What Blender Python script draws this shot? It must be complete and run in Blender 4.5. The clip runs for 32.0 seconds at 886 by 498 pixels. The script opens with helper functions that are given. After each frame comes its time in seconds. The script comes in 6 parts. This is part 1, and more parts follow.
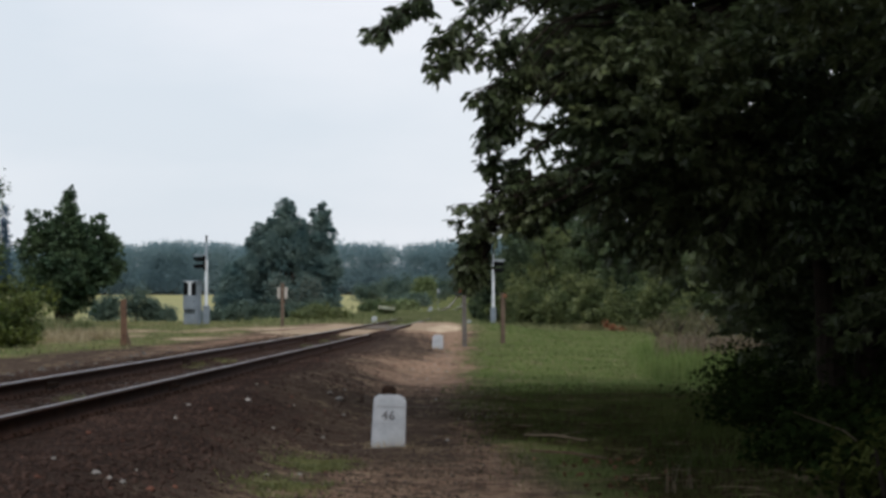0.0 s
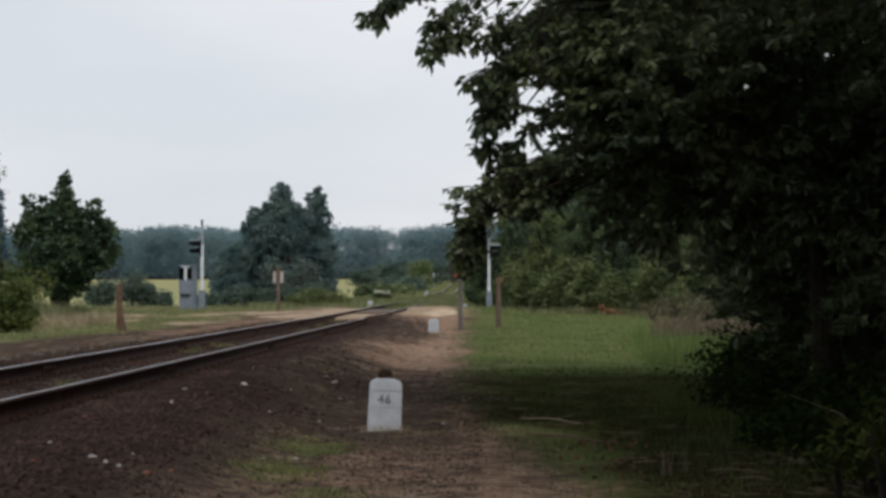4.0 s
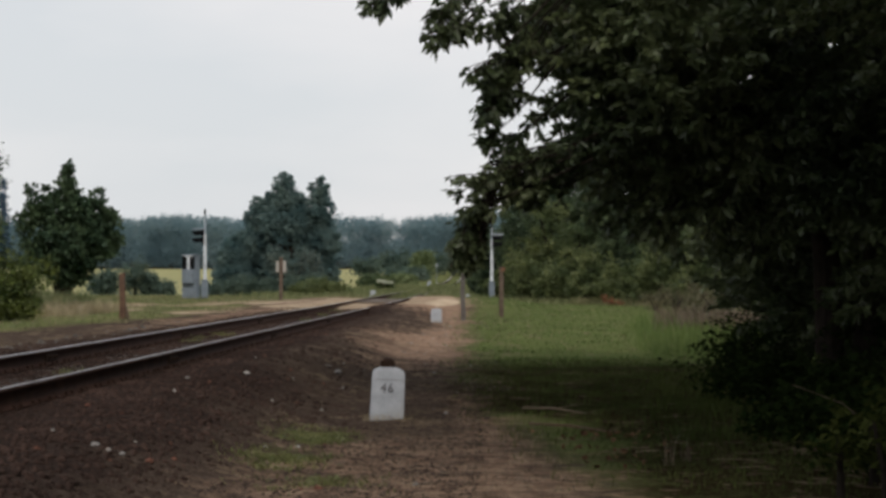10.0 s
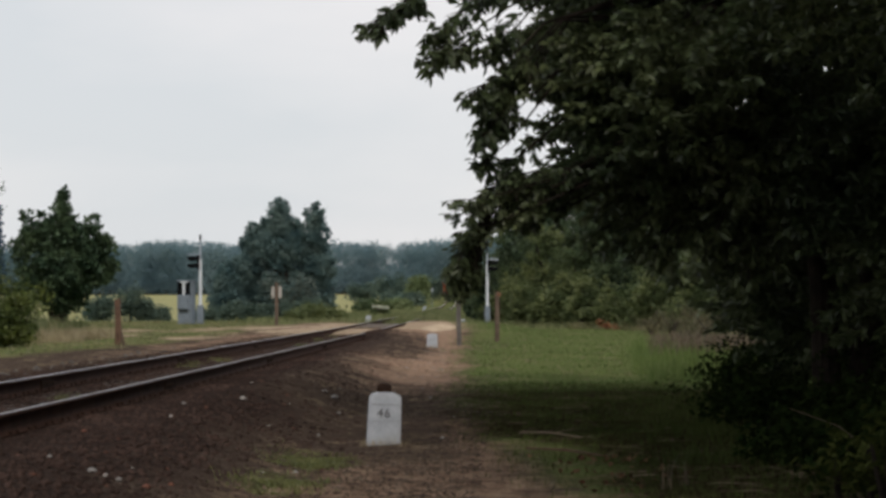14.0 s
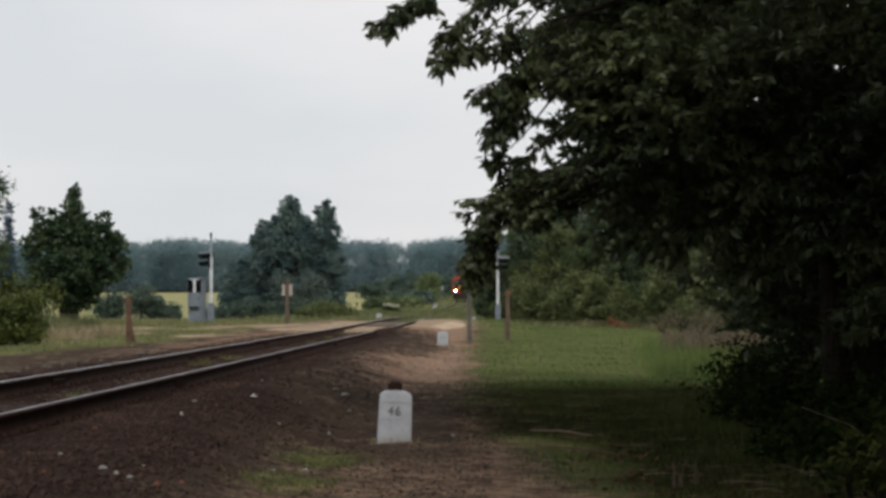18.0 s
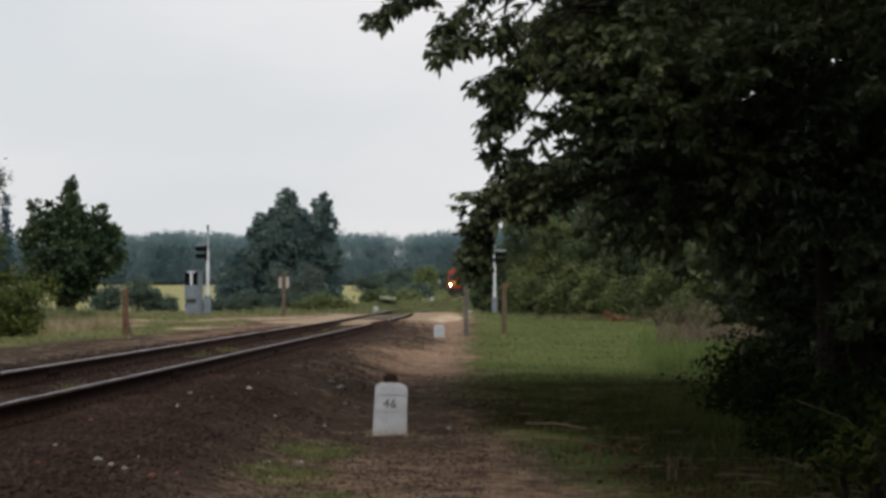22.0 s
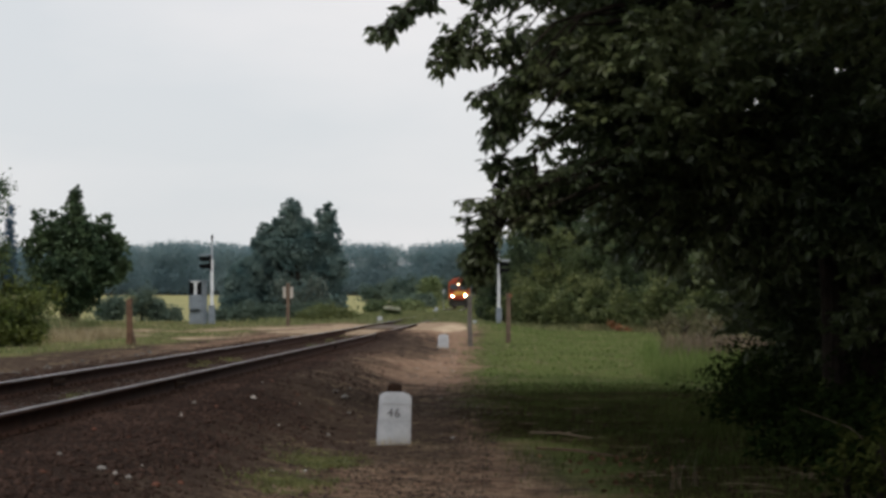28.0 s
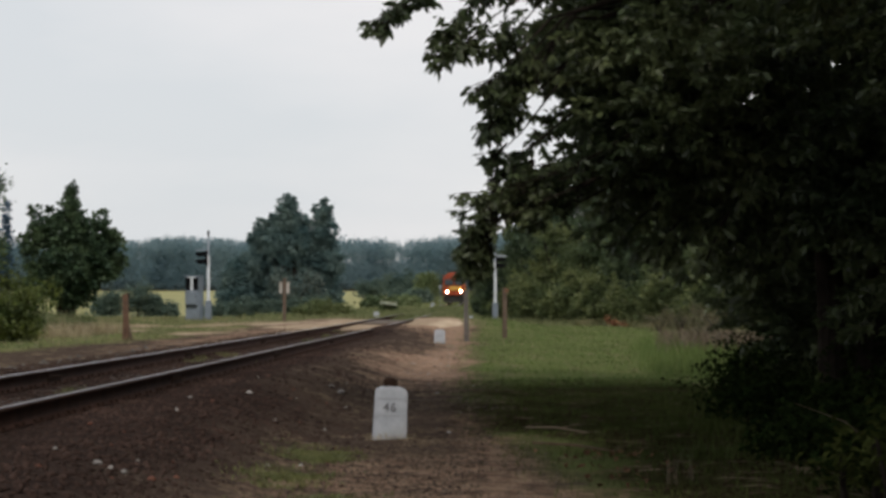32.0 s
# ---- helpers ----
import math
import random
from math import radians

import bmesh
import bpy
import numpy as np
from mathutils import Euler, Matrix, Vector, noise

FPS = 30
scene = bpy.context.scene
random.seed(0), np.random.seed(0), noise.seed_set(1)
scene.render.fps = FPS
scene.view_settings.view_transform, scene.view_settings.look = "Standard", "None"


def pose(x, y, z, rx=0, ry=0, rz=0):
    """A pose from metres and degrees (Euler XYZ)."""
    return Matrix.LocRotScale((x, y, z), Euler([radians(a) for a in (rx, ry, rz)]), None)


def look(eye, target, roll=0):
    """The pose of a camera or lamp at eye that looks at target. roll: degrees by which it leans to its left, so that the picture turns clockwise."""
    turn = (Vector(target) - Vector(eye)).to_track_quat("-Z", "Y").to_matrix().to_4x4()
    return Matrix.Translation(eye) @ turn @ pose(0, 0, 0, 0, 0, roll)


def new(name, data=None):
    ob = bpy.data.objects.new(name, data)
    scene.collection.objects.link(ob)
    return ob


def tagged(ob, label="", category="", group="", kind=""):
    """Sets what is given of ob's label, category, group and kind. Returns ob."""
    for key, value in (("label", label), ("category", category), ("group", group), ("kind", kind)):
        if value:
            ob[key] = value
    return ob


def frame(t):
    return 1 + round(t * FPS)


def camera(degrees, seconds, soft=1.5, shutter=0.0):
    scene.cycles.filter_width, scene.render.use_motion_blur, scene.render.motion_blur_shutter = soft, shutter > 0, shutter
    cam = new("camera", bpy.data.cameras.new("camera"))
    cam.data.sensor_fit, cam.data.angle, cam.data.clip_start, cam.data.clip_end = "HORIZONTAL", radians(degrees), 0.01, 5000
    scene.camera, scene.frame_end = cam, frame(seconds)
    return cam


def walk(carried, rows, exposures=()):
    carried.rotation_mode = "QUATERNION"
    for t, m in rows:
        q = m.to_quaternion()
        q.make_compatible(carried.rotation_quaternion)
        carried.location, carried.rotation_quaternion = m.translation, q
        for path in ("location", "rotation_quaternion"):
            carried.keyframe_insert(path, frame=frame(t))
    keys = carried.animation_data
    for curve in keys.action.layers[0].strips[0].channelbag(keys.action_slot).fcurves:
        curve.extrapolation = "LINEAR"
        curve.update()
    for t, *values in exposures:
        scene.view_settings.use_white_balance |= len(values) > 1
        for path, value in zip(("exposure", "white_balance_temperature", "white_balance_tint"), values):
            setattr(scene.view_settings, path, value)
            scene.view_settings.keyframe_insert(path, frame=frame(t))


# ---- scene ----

cam = camera(24.0, 32.0, soft=3.3)
PATH = [  # seconds, x, z, tilt, lean, turn
    (0, 0.003, 1.407, 91.421, 0.03, 0.524), (0.5, 0.003, 1.407, 91.452, 0.01, 0.551), (1, 0.002, 1.406, 91.388, -0.01, 0.499),
    (1.5, -0.000, 1.405, 91.180, -0.03, 0.502), (2, -0.001, 1.404, 91.035, -0.05, 0.541), (2.5, -0.000, 1.404, 91.001, -0.06, 0.583),
    (3, 0.001, 1.404, 91.084, -0.07, 0.660), (3.5, 0.003, 1.403, 90.948, -0.08, 0.532), (5.5, 0.003, 1.402, 91.215, -0.09, 0.315),
    (6, 0.002, 1.400, 91.236, -0.09, 0.338), (6.5, 0.002, 1.399, 91.356, -0.08, 0.357), (7, 0.001, 1.398, 91.468, -0.07, 0.385),
    (7.5, 0.001, 1.397, 91.515, -0.06, 0.348), (8, 0.001, 1.396, 91.624, -0.06, 0.419), (8.5, 0.002, 1.394, 91.410, -0.04, 0.513),
    (9, 0.001, 1.394, 91.334, -0.01, 0.644), (9.5, 0.001, 1.394, 90.934, 0.03, 0.644), (10, 0.001, 1.394, 90.715, 0.06, 0.483),
    (10.5, 0.000, 1.395, 90.709, 0.06, 0.297), (11, -0.002, 1.396, 90.748, 0.04, 0.237), (11.5, -0.004, 1.397, 90.907, 0.00, 0.520),
    (12, -0.005, 1.397, 91.052, -0.03, 0.474), (12.5, -0.006, 1.395, 91.212, -0.06, 0.335), (13, -0.007, 1.394, 91.266, -0.09, 0.259),
    (13.5, -0.008, 1.391, 91.358, -0.11, 0.240), (14, -0.009, 1.390, 91.403, -0.12, 0.351), (14.5, -0.010, 1.389, 91.334, -0.12, 0.440),
    (16.5, -0.010, 1.389, 91.273, -0.11, 0.776), (17, -0.009, 1.390, 91.281, -0.10, 0.702), (17.5, -0.010, 1.390, 91.335, -0.08, 0.644),
    (18, -0.011, 1.391, 91.348, -0.06, 0.641), (18.5, -0.013, 1.391, 91.275, -0.02, 0.788), (19, -0.013, 1.391, 91.343, -0.00, 0.692),
    (19.5, -0.011, 1.390, 91.440, 0.02, 0.602), (20, -0.006, 1.388, 91.404, 0.02, 0.643), (20.5, -0.001, 1.387, 91.391, 0.02, 0.678),
    (21, -0.000, 1.386, 91.326, 0.04, 0.665), (21.5, -0.000, 1.386, 91.275, 0.06, 0.690), (22, 0.000, 1.384, 91.163, 0.09, 0.562),
    (22.5, 0.002, 1.382, 91.081, 0.11, 0.510), (23, 0.002, 1.381, 91.107, 0.12, 0.496), (23.5, 0.000, 1.380, 91.102, 0.11, 0.534),
    (24, -0.001, 1.380, 90.964, 0.10, 0.553), (24.5, -0.003, 1.380, 90.952, 0.08, 0.465), (25, -0.003, 1.379, 91.123, 0.05, 0.360),
    (25.5, -0.002, 1.378, 91.203, 0.04, 0.597), (27.5, -0.000, 1.377, 91.451, 0.07, 0.650), (28, 0.002, 1.375, 91.443, 0.09, 0.677),
    (28.5, 0.004, 1.374, 91.363, 0.09, 0.814), (29, 0.004, 1.373, 91.274, 0.07, 0.895), (29.5, 0.006, 1.372, 91.237, 0.06, 0.794),
    (30, 0.008, 1.372, 91.326, 0.07, 0.658), (30.5, 0.011, 1.371, 91.443, 0.06, 0.576), (31, 0.012, 1.368, 91.486, 0.06, 0.635),
    (31.5, 0.012, 1.367, 91.501, 0.06, 0.658), (32, 0.008, 1.367, 91.319, 0.07, 0.582),
]
walk(cam, [(t, pose(x, 0.0, z, tilt, 0, turn) @ pose(0, 0, 0, 0, 0, lean)) for t, x, z, tilt, lean, turn in PATH],
     [(0.0, 0.05, 6100, 9), (0.6, -0.02, 6100, 9), (3.5, -0.04, 6200, 10), (7.0, -0.04, 6500, 10), (32.0, -0.04, 6500, 10)])

# ---- light: bright, thin overcast ----
SUN_EL, SUN_AZ = radians(44), radians(172)      # height, and turn from straight ahead to the right
world = bpy.data.worlds.new("overcast_sky")
scene.world = world
world.use_nodes = True
wn, wl = world.node_tree.nodes, world.node_tree.links
sky = wn.new("ShaderNodeTexSky")
sky.sky_type, sky.sun_disc, sky.sun_elevation, sky.sun_rotation = "NISHITA", False, SUN_EL, SUN_AZ
sky.dust_density = 2.0
dim = wn.new("ShaderNodeVectorMath")
dim.operation = "SCALE"
dim.inputs["Scale"].default_value = 0.11
wl.new(sky.outputs["Color"], dim.inputs[0])
tc = wn.new("ShaderNodeTexCoord")
mp = wn.new("ShaderNodeMapping")
mp.inputs["Scale"].default_value = (1.0, 1.0, 3.2)
cloud = wn.new("ShaderNodeTexNoise")
cloud.inputs["Scale"].default_value = 3.1
cloud.inputs["Detail"].default_value = 5.0
wl.new(tc.outputs["Generated"], mp.inputs["Vector"])
wl.new(mp.outputs["Vector"], cloud.inputs["Vector"])
veil = wn.new("ShaderNodeValToRGB")
veil.color_ramp.elements[0].position, veil.color_ramp.elements[0].color = 0.34, (0.74, 0.765, 0.79, 1)
veil.color_ramp.elements[1].position, veil.color_ramp.elements[1].color = 0.62, (0.885, 0.868, 0.872, 1)
aim = wn.new("ShaderNodeVectorMath")           # the cloud thins towards one side
aim.operation = "DOT_PRODUCT"
aim.inputs[1].default_value = Vector((0.22, 0.95, 0.16)).normalized()
wl.new(tc.outputs["Generated"], aim.inputs[0])
thin = wn.new("ShaderNodeMapRange")
thin.inputs["From Min"].default_value, thin.inputs["From Max"].default_value = 0.86, 1.0
thin.inputs["To Min"].default_value, thin.inputs["To Max"].default_value = -0.22, 0.10
wl.new(aim.outputs["Value"], thin.inputs["Value"])
both = wn.new("ShaderNodeMath")
wl.new(cloud.outputs["Fac"], both.inputs[0])
wl.new(thin.outputs[0], both.inputs[1])
wl.new(both.outputs[0], veil.inputs["Fac"])
over = wn.new("ShaderNodeMix")
over.data_type = "RGBA"
over.inputs["Factor"].default_value = 0.92
wl.new(dim.outputs["Vector"], over.inputs["A"])
wl.new(veil.outputs["Color"], over.inputs["B"])
wl.new(over.outputs["Result"], wn["Background"].inputs["Color"])
wn["Background"].inputs["Strength"].default_value = 1.0
sun = new("sun", bpy.data.lights.new("sun", "SUN"))
sun.data.energy, sun.data.angle, sun.data.color = 1.5, radians(11), (1.0, 0.93, 0.84)
sun.matrix_world = look((math.sin(SUN_AZ) * 50, math.cos(SUN_AZ) * 50, 50 * math.tan(SUN_EL)), (0, 0, 0))


# ---- materials ----
def shade(name, c1, c2, scale=8.0, rough=0.8, bump=0.2, metal=0.0, fine=6.0, spec=0.3, island=0.0, dirt=None):
    """A surface that varies between two colours at two scales, with relief; island: how much each loose piece differs; dirt: colour of larger stains."""
    m = bpy.data.materials.new(name)
    m.use_nodes = True
    n, l = m.node_tree.nodes, m.node_tree.links
    b = n["Principled BSDF"]
    b.inputs["Roughness"].default_value, b.inputs["Metallic"].default_value = rough, metal
    b.inputs["Specular IOR Level"].default_value = spec
    co = n.new("ShaderNodeTexCoord")
    a = n.new("ShaderNodeTexNoise")
    a.inputs["Scale"].default_value, a.inputs["Detail"].default_value = scale, 6.0
    f = n.new("ShaderNodeTexNoise")
    f.inputs["Scale"].default_value, f.inputs["Detail"].default_value = scale * fine, 4.0
    l.new(co.outputs["Object"], a.inputs["Vector"])
    l.new(co.outputs["Object"], f.inputs["Vector"])
    add = n.new("ShaderNodeMath")
    add.operation = "MULTIPLY_ADD"
    add.inputs[1].default_value = 0.45
    l.new(f.outputs["Fac"], add.inputs[0])
    l.new(a.outputs["Fac"], add.inputs[2])
    rng = n.new("ShaderNodeMapRange")
    rng.inputs["From Min"].default_value, rng.inputs["From Max"].default_value = 0.5, 0.95
    l.new(add.outputs[0], rng.inputs["Value"])
    mix = n.new("ShaderNodeMix")
    mix.data_type = "RGBA"
    mix.inputs["A"].default_value, mix.inputs["B"].default_value = (*c1, 1), (*c2, 1)
    l.new(rng.outputs[0], mix.inputs["Factor"])
    colour = mix.outputs["Result"]
    if dirt:
        s = n.new("ShaderNodeTexNoise")
        s.inputs["Scale"].default_value, s.inputs["Detail"].default_value = scale * 0.45, 5.0
        l.new(co.outputs["Object"], s.inputs["Vector"])
        sr = n.new("ShaderNodeMapRange")
        sr.inputs["From Min"].default_value, sr.inputs["From Max"].default_value = 0.5, 0.72
        l.new(s.outputs["Fac"], sr.inputs["Value"])
        dm = n.new("ShaderNodeMix")
        dm.data_type = "RGBA"
        dm.inputs["B"].default_value = (*dirt, 1)
        l.new(sr.outputs[0], dm.inputs["Factor"])
        l.new(colour, dm.inputs["A"])
        colour = dm.outputs["Result"]
    if island:
        g = n.new("ShaderNodeNewGeometry")
        v = n.new("ShaderNodeMapRange")
        v.inputs["To Min"].default_value, v.inputs["To Max"].default_value = 1 - island, 1 + island
        l.new(g.outputs["Random Per Island"], v.inputs["Value"])
        hs = n.new("ShaderNodeHueSaturation")
        l.new(v.outputs[0], hs.inputs["Value"])
        l.new(colour, hs.inputs["Color"])
        colour = hs.outputs["Color"]
    l.new(colour, b.inputs["Base Color"])
    if bump:
        bp = n.new("ShaderNodeBump")
        bp.inputs["Strength"].default_value, bp.inputs["Distance"].default_value = bump, 0.02
        l.new(add.outputs[0], bp.inputs["Height"])
        l.new(bp.outputs["Normal"], b.inputs["Normal"])
    return m


def leafy(name, c1, c2, through_light=0.25, scale=0.6, rough=0.5, spread=0.45, spec=0.3):
    """Foliage: each leaf differs, with larger patches of tone, and lets some light through."""
    m = bpy.data.materials.new(name)
    m.use_nodes = True
    n, l = m.node_tree.nodes, m.node_tree.links
    b = n["Principled BSDF"]
    b.inputs["Roughness"].default_value = rough
    b.inputs["Specular IOR Level"].default_value = spec
    g = n.new("ShaderNodeNewGeometry")
    co = n.new("ShaderNodeTexCoord")
    t = n.new("ShaderNodeTexNoise")
    t.inputs["Scale"].default_value, t.inputs["Detail"].default_value = scale, 3.0
    l.new(co.outputs["Object"], t.inputs["Vector"])
    tr = n.new("ShaderNodeMapRange")
    tr.inputs["From Min"].default_value, tr.inputs["From Max"].default_value = 0.35, 0.65
    l.new(t.outputs["Fac"], tr.inputs["Value"])
    mix = n.new("ShaderNodeMix")
    mix.data_type = "RGBA"
    mix.inputs["A"].default_value, mix.inputs["B"].default_value = (*c1, 1), (*c2, 1)
    l.new(tr.outputs[0], mix.inputs["Factor"])
    v = n.new("ShaderNodeMapRange")
    v.inputs["To Min"].default_value, v.inputs["To Max"].default_value = 1 - spread, 1 + spread
    l.new(g.outputs["Random Per Island"], v.inputs["Value"])
    hs = n.new("ShaderNodeHueSaturation")
    l.new(v.outputs[0], hs.inputs["Value"])
    l.new(mix.outputs["Result"], hs.inputs["Color"])
    l.new(hs.outputs["Color"], b.inputs["Base Color"])
    if through_light:
        tl = n.new("ShaderNodeBsdfTranslucent")
        l.new(hs.outputs["Color"], tl.inputs["Color"])
        ms = n.new("ShaderNodeMixShader")
        ms.inputs["Fac"].default_value = through_light
        l.new(b.outputs["BSDF"], ms.inputs[1])
        l.new(tl.outputs["BSDF"], ms.inputs[2])
        l.new(ms.outputs["Shader"], n["Material Output"].inputs["Surface"])
    return m


def glow(name, colour, strength):
    m = bpy.data.materials.new(name)
    m.use_nodes = True
    b = m.node_tree.nodes["Principled BSDF"]
    b.inputs["Base Color"].default_value = (*colour, 1)
    b.inputs["Emission Color"].default_value = (*colour, 1)
    b.inputs["Emission Strength"].default_value = strength
    return m


M_STONE = shade("whitewashed_stone", (0.35, 0.37, 0.405), (0.50, 0.515, 0.55), 7, 0.9, 0.25, dirt=(0.31, 0.315, 0.32), spec=0.15)
M_INK = shade("faded_black_paint", (0.075, 0.075, 0.08), (0.24, 0.24, 0.255), 20, 0.9, 0.05, spec=0.1)
M_RUST = shade("dark_rusty_iron", (0.016, 0.010, 0.008), (0.045, 0.025, 0.017), 14, 0.9, 0.4, spec=0.1)
M_RAIL_SIDE = shade("rusty_rail_web", (0.028, 0.013, 0.009), (0.060, 0.028, 0.018), 6, 0.85, 0.25, spec=0.1)
M_RAIL_TOP = shade("worn_rail_steel", (0.40, 0.41, 0.44), (0.60, 0.61, 0.65), 1.6, 0.28, 0.03, metal=0.9)
M_RAIL_BRIGHT = shade("glint_rail_steel", (0.50, 0.48, 0.46), (0.62, 0.60, 0.58), 1.6, 0.28, 0.0, metal=1.0)
# near rail: darker copy of the steel, standing for a weaker sky reflection
M_RAIL_DULL = shade("dimmed_rail_steel", (0.22, 0.215, 0.225), (0.37, 0.37, 0.39), 1.6, 0.38, 0.03, metal=0.8)
M_SLEEPER = shade("tarred_oak", (0.024, 0.017, 0.014), (0.058, 0.041, 0.033), 5, 0.9, 0.5)
M_BALLAST = shade("rust_stained_ballast", (0.0195, 0.0128, 0.0105), (0.076, 0.0465, 0.037), 1.1, 0.95, 0.4, island=0.28, spec=0.08)
M_PALE_PEBBLE = shade("pale_pebble", (0.20, 0.185, 0.17), (0.38, 0.36, 0.335), 9, 0.85, 0.2, island=0.4)
M_CLINKER = shade("dark_clinker", (0.040, 0.028, 0.023), (0.075, 0.054, 0.043), 3, 0.95, 0.4, island=0.3, spec=0.1)
M_WOOD_RED = shade("red_brown_wood", (0.078, 0.043, 0.029), (0.155, 0.088, 0.058), 6, 0.85, 0.4, dirt=(0.05, 0.034, 0.026))
M_WOOD_GREY = shade("weathered_brown_wood", (0.075, 0.052, 0.040), (0.16, 0.115, 0.085), 6, 0.9, 0.4)
M_CONCRETE = shade("grey_concrete", (0.16, 0.15, 0.14), (0.29, 0.275, 0.26), 7, 0.9, 0.35, dirt=(0.12, 0.10, 0.085))
M_CONCRETE_DARK = shade("dark_grey_stone", (0.075, 0.066, 0.060), (0.15, 0.135, 0.122), 9, 0.9, 0.3, island=0.3)
M_GREY_STEEL = shade("blue_grey_painted_steel", (0.150, 0.178, 0.212), (0.225, 0.258, 0.30), 4, 0.6, 0.08, dirt=(0.13, 0.145, 0.16), spec=0.2)
M_LIGHT_STEEL = shade("light_grey_painted_steel", (0.30, 0.33, 0.38), (0.38, 0.41, 0.46), 5, 0.5, 0.08)
M_WHITE = shade("white_paint", (0.58, 0.61, 0.66), (0.74, 0.76, 0.79), 6, 0.5, 0.08, dirt=(0.50, 0.52, 0.54))
M_BLACK = shade("black_enamel", (0.012, 0.013, 0.015), (0.03, 0.032, 0.036), 9, 0.45, 0.05)
M_LAMPGLASS = shade("dark_red_signal_glass", (0.10, 0.012, 0.010), (0.16, 0.02, 0.015), 20, 0.15, 0.0, spec=0.5)
M_BARK = shade("dark_bark", (0.016, 0.013, 0.011), (0.042, 0.034, 0.028), 7, 0.95, 0.8, spec=0.0)
M_TWIG = shade("dry_twig", (0.095, 0.070, 0.048), (0.18, 0.138, 0.096), 12, 0.9, 0.3)
M_LEAF = leafy("broad_dark_leaves", (0.048, 0.069, 0.030), (0.130, 0.154, 0.070), 0.42, 1.0, 0.4, spec=0.45)
# undergrowth: leaf colour taken near black to carry the deep shade
M_LEAF_UNDER = leafy("shade_dark_leaves", (0.012, 0.021, 0.007), (0.030, 0.040, 0.012), 0.15, 1.5, 0.95, spec=0.0)
M_LEAF_HEDGE = leafy("hedge_leaves", (0.042, 0.070, 0.031), (0.125, 0.155, 0.064), 0.36, 0.7, spread=0.35)
M_LEAF_OLIVE = leafy("olive_hedge_leaves", (0.060, 0.085, 0.031), (0.160, 0.182, 0.070), 0.36, 0.7, spread=0.35)
M_BRAMBLE = leafy("light_bramble_leaves", (0.072, 0.098, 0.038), (0.190, 0.212, 0.085), 0.4, 0.9, spread=0.3)
M_LEAF_DEEP = leafy("deep_green_hedge_leaves", (0.026, 0.048, 0.026), (0.092, 0.122, 0.056), 0.33, 0.7, spread=0.35)
M_LEAF_MAPLE = leafy("maple_leaves", (0.030, 0.060, 0.034), (0.085, 0.124, 0.060), 0.25, 1.2, spread=0.3, spec=0.25)
# poplars: grey-green, made bluer and paler to paint in the haze
M_LEAF_POPLAR = leafy("hazy_poplar_leaves", (0.095, 0.165, 0.172), (0.215, 0.285, 0.260), 0.4, 0.8, 0.9, spread=0.12, spec=0.03)
M_LEAF_SHRUB = leafy("yellow_green_shrub_leaves", (0.032, 0.054, 0.012), (0.115, 0.135, 0.030), 0.25, 2.2)
# far wood: blue distance haze mixed straight into the leaf colour
M_LEAF_FAR = leafy("hazy_far_wood_leaves", (0.172, 0.258, 0.290), (0.236, 0.316, 0.326), 0.5, 0.06, 1.0, 0.05, 0.0)
# middle-distance bushes: leaf colour lightened and dulled to imitate haze
M_LEAF_MID = leafy("hazy_bush_leaves", (0.075, 0.115, 0.098), (0.150, 0.190, 0.148), 0.35, 0.4, 0.9, spread=0.12, spec=0.0)
# darker copy of the grass: the tree's shade is in its colour
M_GRASS_SHADE = leafy("shade_darkened_grass", (0.042, 0.058, 0.017), (0.086, 0.104, 0.030), 0.2, 0.8, 0.8, spread=0.25, spec=0.05)
M_LEAF_LIME = leafy("lime_bush_leaves", (0.145, 0.185, 0.085), (0.21, 0.245, 0.125), 0.3, 0.5, 0.9, spread=0.15, spec=0.0)
# the conifer's blue is distance haze put into its colour
M_SPRUCE = leafy("haze_blue_conifer", (0.045, 0.080, 0.125), (0.070, 0.112, 0.165), 0.1, 0.3, 0.9, spread=0.2, spec=0.0)
M_FLOWER = leafy("cream_umbel_flowers", (0.45, 0.47, 0.36), (0.62, 0.62, 0.5), 0.1, 3)
M_DRY_WEED = leafy("withered_weed_leaves", (0.085, 0.074, 0.042), (0.155, 0.135, 0.075), 0.2, 1.2)
M_GRASS = leafy("mown_green_grass", (0.094, 0.138, 0.042), (0.160, 0.205, 0.066), 0.3, 0.5, 0.7, spread=0.18, spec=0.1)
# grass past the crossing: greyed in colour to stand for haze
M_GRASS_FAR = leafy("hazy_trackside_grass", (0.125, 0.150, 0.068), (0.22, 0.225, 0.115), 0.3, 0.3, 0.9, spread=0.2, spec=0.0)
M_GRASS_DRY = leafy("dry_bleached_grass", (0.23, 0.18, 0.105), (0.36, 0.295, 0.18), 0.25, 0.8)
M_STUBBLE = leafy("trodden_dead_grass", (0.085, 0.062, 0.042), (0.16, 0.12, 0.080), 0.1, 1.5)
M_WEED = leafy("dusty_low_weeds", (0.085, 0.100, 0.034), (0.165, 0.170, 0.060), 0.2, 2.0)
M_DRY_SAND = shade("pale_dry_sand", (0.37, 0.275, 0.185), (0.53, 0.41, 0.29), 3.0, 0.95, 0.3, spec=0.1)
M_RED_STONE = shade("red_brick_chips", (0.085, 0.038, 0.027), (0.15, 0.068, 0.047), 9, 0.9, 0.2, island=0.4, spec=0.1)
M_PANEL = shade("matt_black_panel", (0.004, 0.004, 0.005), (0.009, 0.009, 0.010), 9, 0.9, 0.05, spec=0.05)
